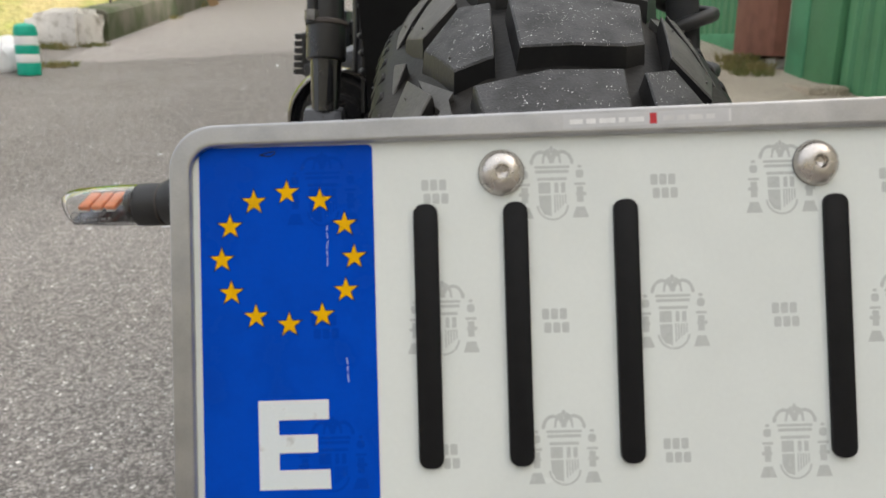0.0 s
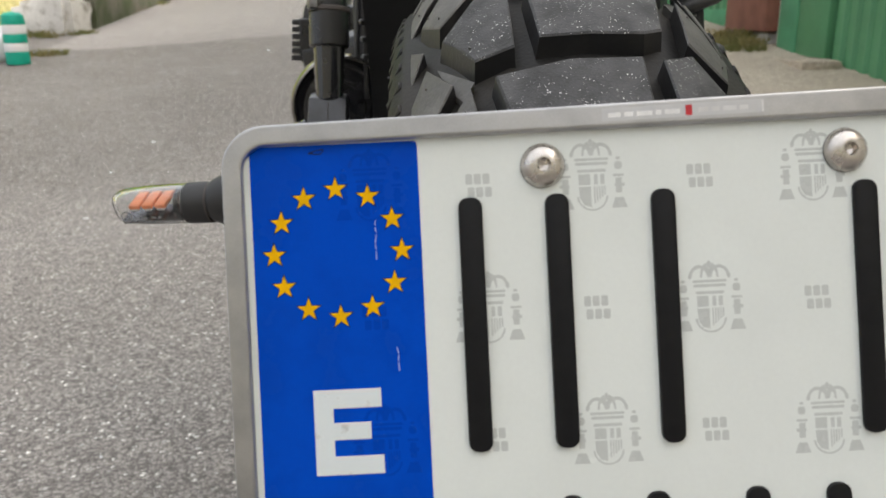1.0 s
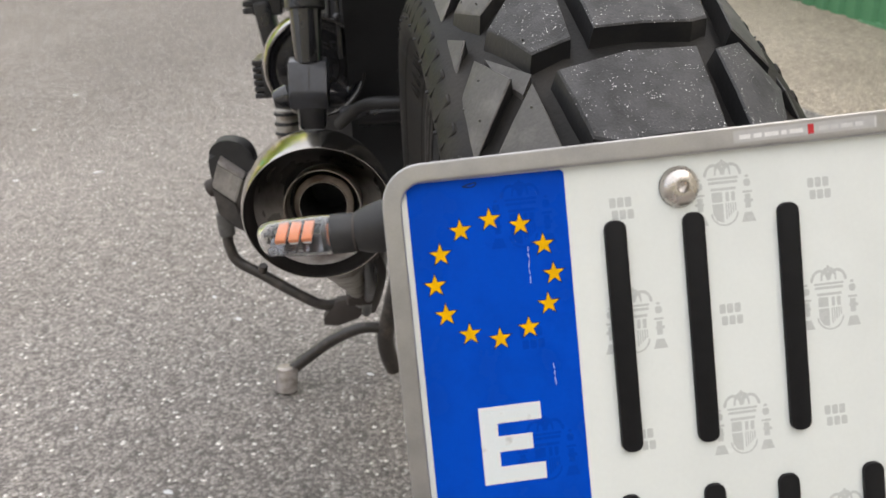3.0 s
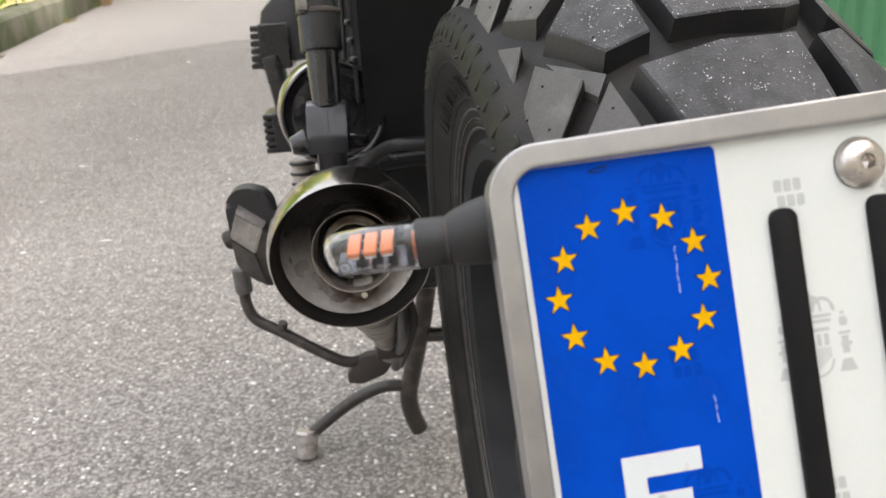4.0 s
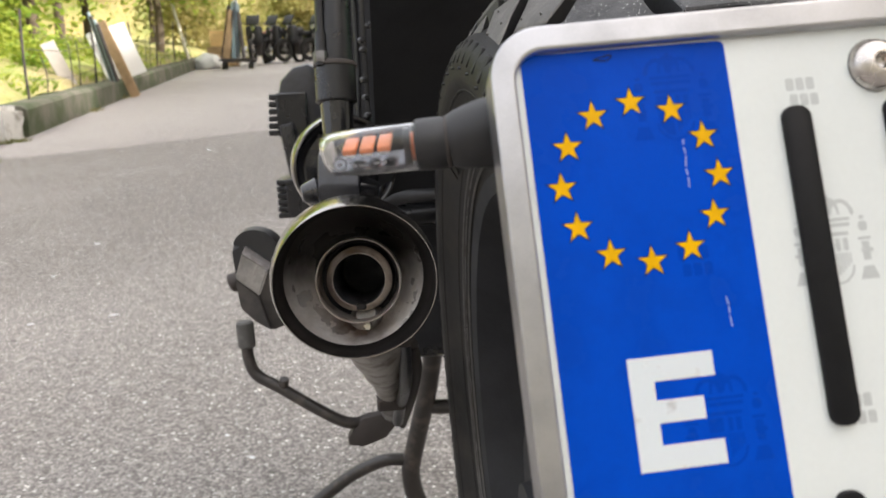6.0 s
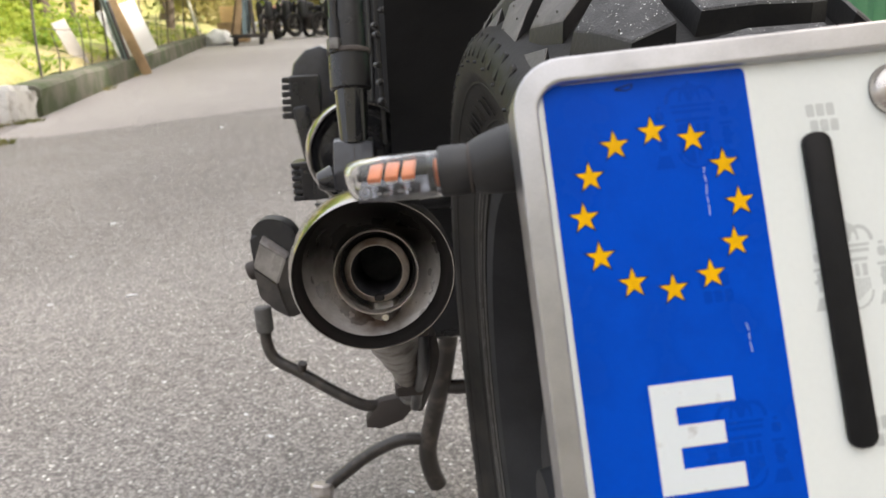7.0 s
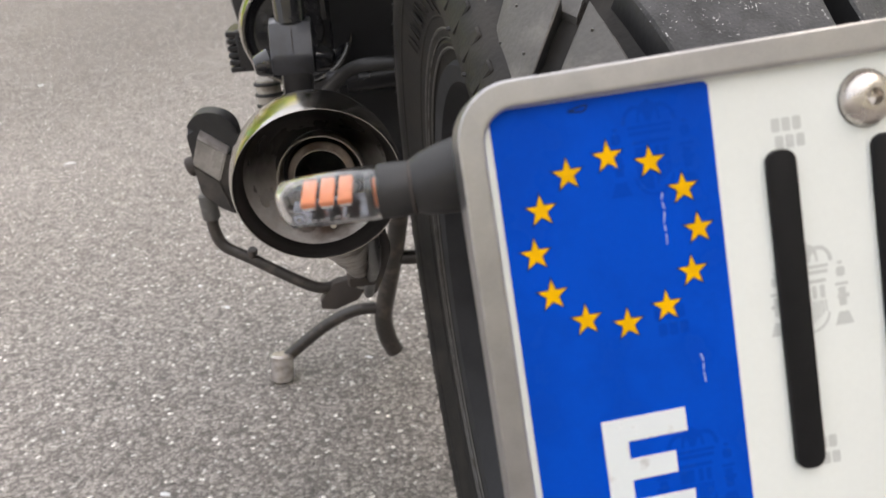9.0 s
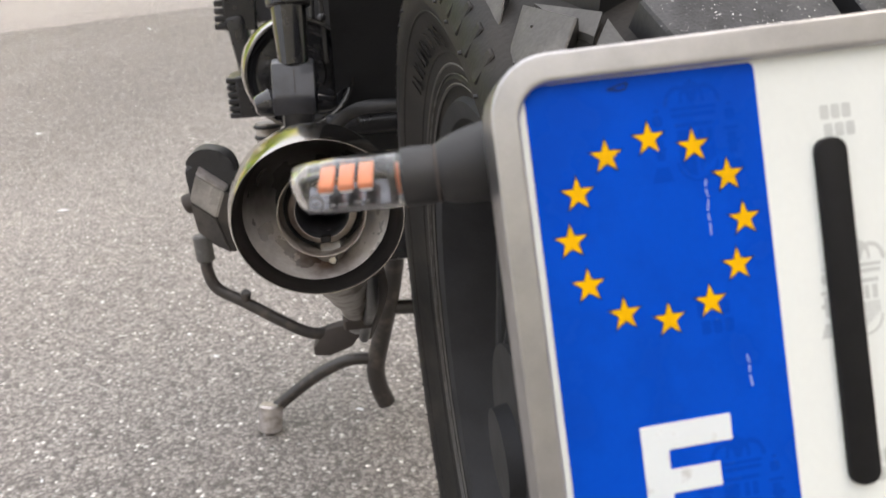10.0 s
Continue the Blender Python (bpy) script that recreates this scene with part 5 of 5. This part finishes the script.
part("amber_disc", lathe([(0, 0.0010), (0.0030, 0.0010), (0.0030, 0.0018), (0, 0.0018)], AX, 24), AMBER, signal)
part("disc_rim", lathe([(0.0033, 0.0019), (0.0042, 0.0019), (0.0042, 0.0032), (0.0033, 0.0032)], AX, 24, True), BLACK_METAL, signal, "dark ring inside the lens")
part("lens_base", prism([(-3.0, -1.0), (3.6, -2.9), (3.1, -3.9), (-3.0, -3.9)], -18.4, -2.0, SIG @ pose(0, 0, 0, 0, 0, 90), 0.2), TRAY, signal, "dull metallized tray inside the lens")
mark = lathe([(1.15, -0.06), (1.45, -0.06), (1.45, 0.06), (1.15, 0.06)], SIG @ pose(16.4, 4.42, -1.5, 90, 0, 0), 24, True)
part("moulded_ring", mark, MOULD_GREY, signal, "small round mark moulded on the lens")
for u, w, ln in ((16.4, -1.5, 0.9), (14.2, -1.3, 0.35), (13.5, -2.1, 1.0), (12.2, -2.1, 0.6), (11.2, -2.1, 0.9), (8.9, -1.9, 1.3), (7.2, -1.8, 0.8)):
    part("moulded_bar", box((ln, 0.1, 0.55), SIG @ pose(u, 4.42 + 0.035 * (16.4 - u), w), 0.0), MOULD_GREY, signal, "", 0)
part("collar", lathe([(0, -0.0054), (0.0050, -0.0054), (0.0053, -0.0048), (0.0054, -0.0008), (0.0053, 0.0006), (0.0050, 0.0009), (0, 0.0009)], AX, 36), BLACK_PLASTIC, signal, "smooth black collar behind the lens")
part("seam", lathe([(0.0050, -0.0060), (0.00535, -0.0058), (0.00535, -0.0054), (0.0050, -0.0052)], AX, 36, True), DARK_METAL, signal)
part("stalk", tube([J - axis * 0.0056, J - axis * 0.0085 + Vector((0, 0.0002, 0.0003)), J - axis * 0.015 + Vector((0, 0.001, 0.0010)), J - axis * 0.028 + Vector((0, 0.003, 0.0016))], (0.0051, 0.0084), 28, 6), BLACK_PLASTIC, signal, "black rubber stalk that widens towards the plate")

# ---- exhaust ----
MOUTH = Vector((-0.1388, 0.305, 0.5056))
MUF_AXIS = Vector((0.04, 1.0, -0.12)).normalized()
MUF_RIGHT = MUF_AXIS.cross(Vector((0, 0, 1))).normalized()
MUF_UP = MUF_RIGHT.cross(MUF_AXIS)
MUF = along(MOUTH, MOUTH + MUF_AXIS)
SHELL = along(MOUTH, MOUTH + Vector((-0.05, 1.0, -0.03)))     # z runs forward from the mouth
muffler = holder("exhaust_muffler", MOUTH, bike)


def slanted(bm):
    """Leans the mouth's edge so that its top stands out further than its bottom."""
    for v in bm.verts:
        deep = (v.co - MOUTH).dot(Vector((-0.05, 1.0, -0.03)).normalized())
        v.co.y -= 0.27 * (v.co.z - MOUTH.z) * min(1.0, max(0.0, 1 - deep / 0.034))
    return bm


part("muffler_shell", slanted(lathe([(0.0474, -0.0003), (0.0478, -0.0004), (0.0481, 0.0003), (0.0490, 0.004), (0.0497, 0.009), (0.0503, 0.015), (0.0507, 0.021), (0.0508, 0.028), (0.0503, 0.035), (0.049, 0.042), (0.046, 0.051), (0.041, 0.062)], SHELL, 96)), CHROME, muffler, "polished steel exhaust end cap")
part("muffler_lining", slanted(lathe([(0.0474, -0.0003), (0.0470, 0.0006), (0.0466, 0.002), (0.0457, 0.014), (0.0436, 0.025), (0.0426, 0.028)], SHELL, 96)), SOOT_SHADE, muffler, "soot-blackened inner wall")
part("baffle_cone", lathe([(0.0428, 0.0265), (0.0410, 0.031), (0.0382, 0.0375), (0.0342, 0.045), (0.0298, 0.0515), (0.0240, 0.0562)], SHELL, 96), HEAT_STEEL, muffler, "heat-stained steel baffle with upper soot and shade in its colour")
CUP = MUF
part("baffle_cup", lathe([(0.0262, 0.057), (0.0262, 0.0275), (0.0259, 0.027), (0.0256, 0.0275), (0.0254, 0.046), (0.0245, 0.05)], CUP, 64), CUP_STEEL, muffler, "steel cup round the outlet")
# pale steel on cup and pipe edges: their glint put into the colour
part("cup_edge", lathe([(0.0263, 0.0285), (0.0264, 0.0268), (0.0259, 0.0262), (0.0254, 0.0268), (0.0254, 0.028)], CUP, 64), EDGE_STEEL, muffler, "bright edge of the cup with its glint in the colour")
# black floor: the shadow between cup and flange put into the colour
part("cup_floor", lathe([(0.0254, 0.046), (0.0248, 0.052), (0.0225, 0.0525), (0.0208, 0.0435)], CUP, 64), SOOT_SHADE, muffler, "dark floor inside the cup with the gap's shadow in its colour")
part("outlet_flange", lathe([(0.0210, 0.046), (0.0207, 0.0425), (0.0203, 0.0415), (0.0176, 0.0395), (0.0168, 0.039)], CUP, 64), CUP_STEEL, muffler, "tan steel ring round the outlet")
part("outlet_pipe", lathe([(0.0168, 0.06), (0.0168, 0.0345), (0.0165, 0.034), (0.0162, 0.0345)], CUP, 56), EDGE_STEEL, muffler, "thin steel edge of the outlet pipe")
part("outlet_bore", lathe([(0.0162, 0.0347), (0.0158, 0.118), (0.012, 0.121), (0, 0.121)], CUP, 56), BORE_GREY, muffler, "black bore of the outlet")
notch = Matrix((MUF_RIGHT, MUF_AXIS, MUF_UP)).transposed().to_4x4()
notch.translation = MOUTH + MUF_AXIS * 0.0365 - MUF_UP * 0.0168 + MUF_RIGHT * 0.0006
# black disc added to close the gap behind the baffle with darkness
part("gap_filler", lathe([(0.0164, 0.0575), (0.036, 0.0575), (0.036, 0.060), (0.0164, 0.060)], MUF, 64, True), SOOT_SHADE, muffler)
part("outlet_notch", box((0.006, 0.007, 0.004), notch, 0.0006, 1), SOOT_SHADE, muffler, "dark notch in the pipe's edge")
part("baffle_screw", rod(MOUTH + MUF_AXIS * 0.047 + MUF_RIGHT * 0.004 - MUF_UP * 0.0295, MOUTH + MUF_AXIS * 0.026 + MUF_RIGHT * 0.004 - MUF_UP * 0.0285, 0.0027, steps=14, round_end=0.0006), CHROME, muffler, "small steel locking screw")
TAIL = Vector((-0.1195, 0.50, 0.367))
part("muffler_body", lathe([(0, 0.0), (0.006, 0.0), (0.0145, 0.012), (0.0220, 0.034), (0.0195, 0.07), (0.0150, 0.105), (0.0155, 0.108), (0.0155, 0.113), (0.0120, 0.118), (0.011, 0.19), (0, 0.19)], along((-0.1345, 0.345, 0.478), TAIL), 48), TAIL_STEEL, muffler, "dull steel tapered exhaust body")
part("muffler_strap", tube([(-0.1105, 0.37, 0.452), (-0.1090, 0.43, 0.402), (-0.1125, 0.49, 0.362), (-0.1150, 0.52, 0.335)], 0.0048, 10, 6), BLACK_METAL, muffler, "black steel strap that holds the exhaust")
part("muffler_strap", tube([(-0.1035, 0.40, 0.440), (-0.0985, 0.46, 0.400), (-0.1020, 0.54, 0.345), (-0.1090, 0.60, 0.300)], 0.0040, 10, 6), DARK_METAL, muffler, "rusty steel rod beside the exhaust")
part("strap_bolt", rod((-0.1110, 0.366, 0.455), (-0.1110, 0.358, 0.457), 0.0075, steps=6), DARK_METAL, muffler)
part("exhaust_pipe", tube([TAIL - Vector((0.001, 0.02, -0.014)), (-0.117, 0.6, 0.315), (-0.1, 0.75, 0.28), (-0.08, 1.0, 0.29)], 0.011, 16, 8), GREY_METAL, muffler)
part("clamp", box((0.024, 0.02, 0.016), pose(-0.12, 0.488, 0.37, 30, 0, 0), 0.002, 1), DARK_METAL, muffler)

# ---- left shock absorber ----
shock = holder("shock_absorber", (-0.15, 0.571, 0.555), bike)
low, high = Vector((-0.1525, 0.5755, 0.572)), Vector((-0.1465, 0.657, 1.0))


def on_shock(t):
    return low + (high - low) * t


CLEVIS = pose(-0.1540, 0.573, 0.550, 8, 2, 0)
clevis_bm = prism([(-0.0050, 0.0215), (-0.0205, -0.0045), (-0.0170, -0.0205), (0.014, -0.022), (0.016, 0.0215)], -0.0180, 0.0180, CLEVIS @ pose(0, 0, 0, 0, 0, 90) @ Matrix.Scale(-1, 4, (0, 1, 0)))
bmesh.ops.bevel(clevis_bm, geom=list(clevis_bm.edges), offset=0.0035, segments=2, profile=0.6, affect="EDGES")
part("clevis", clevis_bm, CAST_BLACK, shock, "black cast lower mounting block", 25)
part("clevis_seam", box((0.0008, 0.0008, 0.02), CLEVIS @ pose(0.001, -0.0132, 0.0085, -31, 0, 0)), DARK_METAL, shock)
part("clevis_foot", box((0.026, 0.03, 0.03), pose(-0.153, 0.575, 0.522, 8, 2, 0), 0.006, 2), BLACK_METAL, shock)
for s in (-1, 1):
    part("mounting_bolt", rod((-0.1540 + s * 0.019, 0.573, 0.538), (-0.1540 + s * 0.034, 0.570, 0.536), 0.0125, 0.0085, 24, 0.002), GLOSS_BLACK, shock)
part("damper_tube", rod(on_shock(-0.01), on_shock(0.115), 0.0128, 0.0152, steps=28), GLOSS_BLACK, shock)
part("collar_ring", rod(on_shock(0.10), on_shock(0.178), 0.0186, steps=36, round_end=0.0015), BLACK_METAL, shock)
part("collar_edge", rod(on_shock(0.172), on_shock(0.183), 0.0198, steps=36, round_end=0.001), DARK_METAL, shock)
part("upper_tube", rod(on_shock(0.178), on_shock(1.0), 0.0162, steps=28), BLACK_METAL, shock)
VALVE = Vector((-0.0115, -0.0135, 0))
part("valve", rod(on_shock(0.178) + VALVE, on_shock(0.245) + VALVE, 0.0052, steps=12), BLACK_METAL, shock)
part("valve_nut", rod(on_shock(0.183) + VALVE, on_shock(0.205) + VALVE, 0.0072, steps=6), GREY_METAL, shock)
part("hose", tube([on_shock(0.245) + VALVE, on_shock(0.4) + VALVE, on_shock(0.8) + Vector((-0.02, 0.02, 0))], 0.0034, 8, 5), BLACK_PLASTIC, shock)

# ---- right shock absorber with its spring ----
shock_r = holder("shock_absorber", (0.16, 0.42, 0.5), bike)
r_low, r_high = Vector((0.15, 0.37, 0.36)), Vector((0.118, 0.50, 0.98))
part("damper_tube", rod(r_low, r_high, 0.012, steps=20), MATT_BLACK, shock_r)
coil_axis, turns, coil = along(r_low, r_high), 11, []
for k in range(turns * 16 + 1):
    a = 2 * math.pi * k / 16
    coil.append(coil_axis @ Vector((0.0215 * math.cos(a), 0.0215 * math.sin(a), 0.12 + 0.45 * k / (turns * 16))))
part("coil_spring", tube(coil, 0.0052, 10, 1, curved=False), BLACK_PLASTIC, shock_r, "black coil spring")

# ---- round cover with steel rim ----
cover = holder("engine_cover", (-0.152, 0.655, 0.564), bike)
CM = along((-0.1495, 0.648, 0.553), (-0.2795, 1.648, 0.583)) @ Matrix.Scale(1.08, 4)
part("cover_face", lathe([(0, 0.003), (0.022, 0.004), (0.024, 0.007), (0.036, 0.008), (0.040, 0.005), (0.0445, 0.004)], CM, 64), GLOSS_BLACK, cover, "black round engine cover")
part("cover_rim", lathe([(0.0445, 0.004), (0.0455, 0.0), (0.0475, 0.0), (0.0485, 0.003), (0.049, 0.012), (0.049, 0.03), (0.0475, 0.045), (0.043, 0.055), (0, 0.06)], CM, 72), CHROME, cover, "polished steel rim")

part("cover_neck", rod((-0.1895, 0.715, 0.500), (-0.1905, 0.715, 0.468), 0.0125, steps=20), TAIL_STEEL, cover, "short grey neck below the cover")
for k in range(3):
    part("neck_ring", rod((-0.1897, 0.715, 0.498 - 0.011 * k), (-0.1898, 0.715, 0.4945 - 0.011 * k), 0.0150, steps=20, round_end=0.0008), BLACK_PLASTIC, cover, "black rubber ring round the neck")
part("lug", rod((-0.128, 0.655, 0.503), (-0.0985, 0.652, 0.508), 0.0085, 0.0075, 18, 0.002), CAST_BLACK, cover, "rounded dark lug beside the cover")

# ---- finned blocks of the engine ----
engine = holder("engine", (-0.2, 0.86, 0.56), bike)
part("engine_block", box((0.30, 0.26, 0.34), pose(-0.03, 0.95, 0.46), 0.03), BLACK_METAL, engine, "black engine casing")
VIEW_FIT = Matrix.Translation((0.0307, 0.0343, -0.1435)) @ Matrix.Scale(1.24, 4)      # left cylinder scaled about one viewpoint to fit the camera's view
part("cylinder_head", prism([(-0.229, 0.634), (-0.226, 0.648), (-0.210, 0.664), (-0.192, 0.668), (-0.176, 0.660), (-0.176, 0.590), (-0.216, 0.586), (-0.222, 0.600)], 0.832, 0.93, VIEW_FIT, 0.008), CAST_BLACK, engine, "black finned cylinder head")
part("head_neck", box((0.06, 0.09, 0.06), VIEW_FIT @ pose(-0.165, 0.90, 0.62), 0.01, 2), BLACK_METAL, engine)
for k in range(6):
    part("cooling_fin", box((0.032, 0.075, 0.0066), VIEW_FIT @ pose(-0.2265 + 0.0006 * k, 0.862, 0.5872 + 0.0084 * k), 0.0012, 1), BLACK_METAL, engine)
part("fin_core", box((0.036, 0.078, 0.052), VIEW_FIT @ pose(-0.2135, 0.8625, 0.608), 0.002, 1), BLACK_METAL, engine)
part("fin_core", box((0.032, 0.082, 0.046), VIEW_FIT @ pose(-0.2095, 0.8385, 0.511), 0.002, 1), BLACK_METAL, engine)
part("casing_web", box((0.022, 0.05, 0.11), VIEW_FIT @ pose(-0.212, 0.845, 0.545, 0, -9, 0), 0.006, 2), BLACK_METAL, engine)
part("lower_head", box((0.05, 0.08, 0.06), VIEW_FIT @ pose(-0.195, 0.87, 0.515), 0.01, 2), BLACK_METAL, engine)
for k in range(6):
    part("cooling_fin", box((0.03, 0.08, 0.0062), VIEW_FIT @ pose(-0.2205, 0.838, 0.491 + 0.0078 * k), 0.0012, 1), BLACK_METAL, engine)

# ---- dark middle: mudguard, chain run, swinging arm ----
guard = part("inner_mudguard", bent_grid(lambda u, v: Vector((-0.118 + 0.236 * u, AXLE_Y + 0.40 * math.sin(radians(8 + 82 * v)), 0.335 + 0.42 * math.cos(radians(8 + 82 * v)) + 0.02 * math.sin(math.pi * u))), 10, 24), MATT_BLACK, bike, "black plastic inner mudguard in front of the wheel")
# dark backing, widened behind the shock to fit the camera's view
airbox = part("side_box", box((0.252, 0.24, 0.5), pose(-0.018, 0.845, 0.78), 0.02), MATT_BLACK, bike, "matt black box filling the dark area behind the shock")
part("guide_rail", box((0.0024, 0.010, 0.30), pose(-0.1065, 0.664, 0.715, -4, 0.5, 0), 0.0006, 1), GREY_METAL, bike, "thin worn metal guide strip")
part("guide_rail", box((0.0045, 0.010, 0.36), pose(-0.124, 0.67, 0.74, -5, 0, 0), 0.0008, 1), BLACK_METAL, bike, "black metal guide strip")
for x, z in ((-0.1265, 0.603), (-0.1275, 0.621), (-0.1285, 0.638), (-0.1275, 0.667), (-0.1285, 0.676), (-0.1205, 0.69), (-0.1125, 0.699), (-0.128, 0.72)):
    part("guide_bolt", rod((x, 0.655 + 0.08 * (z - 0.6), z), (x + 0.004, 0.649 + 0.08 * (z - 0.6), z), 0.0032, steps=10, round_end=0.001), BLACK_METAL, bike)
part("cable", tube([(-0.132, 0.66, 0.52), (-0.1335, 0.662, 0.6), (-0.131, 0.668, 0.68), (-0.134, 0.69, 0.95)], 0.0026, 8, 6), BLACK_PLASTIC, bike)
part("cable", tube([(-0.092, 0.68, 0.5), (-0.09, 0.675, 0.62), (-0.096, 0.68, 0.78), (-0.09, 0.7, 0.95)], 0.0032, 8, 6), BLACK_PLASTIC, bike)
arm = holder("swinging_arm", (0, 0.6, 0.36), bike)
for s in (1,):
    part("arm_beam", tube([(s * 0.105 + 0.012, 0.27, 0.338), (s * 0.108 + 0.01, 0.5, 0.37), (s * 0.095 + 0.008, 0.82, 0.40)], 0.02, 14, 6), BLACK_METAL, arm)
part("cross_beam", tube([(-0.11, 0.66, 0.50), (0.11, 0.66, 0.51)], 0.012, 12, 2), BLACK_METAL, arm)
part("axle", rod((-0.03, AXLE_Y, 0.333), (0.15, AXLE_Y, 0.342), 0.011, steps=16), GREY_METAL, arm)
part("brake_hose", tube([(-0.13, 0.62, 0.5), (-0.105, 0.58, 0.525), (-0.07, 0.56, 0.53), (0.0, 0.56, 0.525)], 0.006, 10, 8), BLACK_PLASTIC, bike)

# ---- folded passenger footpeg ----
peg = holder("passenger_footpeg", (-0.222, 0.49, 0.47), bike)
PEG = [(-0.2425, 0.500), (-0.2385, 0.5095), (-0.2305, 0.5155), (-0.2195, 0.5155), (-0.2065, 0.5095), (-0.2015, 0.496), (-0.2030, 0.452), (-0.2060, 0.440), (-0.2150, 0.4365), (-0.2290, 0.4440), (-0.2370, 0.4550)]
for _ in range(2):
    PEG = [(a[0] * w + b[0] * (1 - w), a[1] * w + b[1] * (1 - w)) for a, b in zip(PEG, PEG[1:] + PEG[:1]) for w in (0.75, 0.25)]
part("peg_rubber", prism(PEG, 0.5005, 0.524, Matrix.Identity(4), 0.006), BLACK_PLASTIC, peg, "black rubber footpeg folded up")
PEG_AT = {"a": (-0.2304, 0.498, 0.5031), "b": (-0.2106, 0.498, 0.4870), "tl": (-0.2326, 0.490, 0.4982), "tr": (-0.2124, 0.489, 0.4837), "br": (-0.2202, 0.484, 0.4638), "bl": (-0.2390, 0.486, 0.4794),
          "l1": (-0.2367, 0.490, 0.4528), "l2": (-0.2247, 0.490, 0.4405), "l3": (-0.2135, 0.492, 0.4328), "l4": (-0.2035, 0.497, 0.4356), "r": (-0.2040, 0.497, 0.4700)}


def peg_panel(name, corners, mat, label, bevel=0.0012):
    """A plate over the given corners, 8 mm thick towards the front."""
    bm = bmesh.new()
    bm.faces.new([bm.verts.new(PEG_AT[c]) for c in corners])
    grown = bmesh.ops.extrude_face_region(bm, geom=list(bm.faces))
    bmesh.ops.translate(bm, verts=[v for v in grown["geom"] if isinstance(v, bmesh.types.BMVert)], vec=(0.001, 0.008, -0.001))
    bmesh.ops.bevel(bm, geom=list(bm.edges), offset=bevel, segments=2, affect="EDGES")
    part(name, bm, mat, peg, label)


# top edge and plate pale, lower sides dark: sky reflection put into colour
peg_panel("peg_chamfer", ("a", "b", "tr", "tl"), BARE_STEEL, "top edge of the end plate, pale as if reflecting sky", 0.0006)
peg_panel("peg_face", ("tl", "tr", "br", "bl"), PEG_STEEL, "worn glossy black metal end plate, lightened for sky reflection")
peg_panel("peg_underside", ("bl", "br", "l3", "l2", "l1"), PEG_DARK, "black lower side of the end plate")
peg_panel("peg_flank", ("tr", "r", "l4", "l3", "br"), PEG_DARK, "")
part("peg_bolt", rod((-0.2475, 0.512, 0.470), (-0.236, 0.512, 0.474), 0.008, steps=10, round_end=0.0015), DARK_METAL, peg)
part("peg_bracket", tube([(-0.21, 0.545, 0.47), (-0.16, 0.58, 0.45), (-0.11, 0.66, 0.44)], 0.012, 12, 6), BLACK_METAL, peg)

# ---- gear lever ----
lever = holder("gear_lever", (-0.2, 0.68, 0.3), bike)
part("lever_arm", tube([(-0.2665, 0.684, 0.372), (-0.266, 0.682, 0.355), (-0.258, 0.678, 0.337), (-0.232, 0.672, 0.3215), (-0.195, 0.664, 0.2985), (-0.165, 0.66, 0.283), (-0.14, 0.665, 0.283)], 0.0062, 14, 8), WORN_BLACK, lever, "bent black steel lever")
part("lever_tip", rod((-0.2665, 0.684, 0.366), (-0.2675, 0.6845, 0.395), 0.0092, steps=20, round_end=0.002), RUBBER_GREY, lever, "worn rubber tip")
part("lever_stop", rod((-0.2315, 0.672, 0.322), (-0.2285, 0.668, 0.334), 0.0052, steps=12, round_end=0.001), WORN_BLACK, lever)
part("lever_pad", prism([(-0.166, 0.268), (-0.150, 0.288), (-0.112, 0.294), (-0.108, 0.284), (-0.126, 0.264), (-0.150, 0.256), (-0.166, 0.259)], 0.655, 0.668, Matrix.Identity(4), 0.003), DARK_METAL, lever, "flat scuffed steel plate")
part("lever_link", tube([(-0.122, 0.662, 0.285), (-0.119, 0.66, 0.32), (-0.112, 0.68, 0.36)], 0.006, 10, 4), GREY_METAL, lever)

# ---- stand ----
stand = holder("side_stand", (-0.09, 0.95, 0.0), bike)
part("stand_leg", tube([(-0.048, 0.92, 0.30), (-0.062, 0.93, 0.22), (-0.082, 0.945, 0.135), (-0.092, 0.95, 0.09), (-0.089, 0.952, 0.055), (-0.080, 0.955, 0.027)], 0.0138, 14, 6), WORN_BLACK, stand, "black steel stand leg")
part("stand_arm", tube([(-0.09, 0.95, 0.105), (-0.13, 0.955, 0.105), (-0.175, 0.962, 0.085), (-0.218, 0.968, 0.054), (-0.244, 0.97, 0.034)], 0.0095, 12, 6), WORN_BLACK, stand)
part("stand_foot", rod((-0.252, 0.966, 0.042), (-0.257, 0.957, 0.001), 0.0178, 0.0174, 28, 0.003), BARE_STEEL, stand, "worn bare steel foot resting on the asphalt")
part("stand_cross", tube([(-0.07, 0.94, 0.19), (-0.03, 0.93, 0.19), (0.02, 0.93, 0.2)], 0.011, 10, 3), WORN_BLACK, stand)
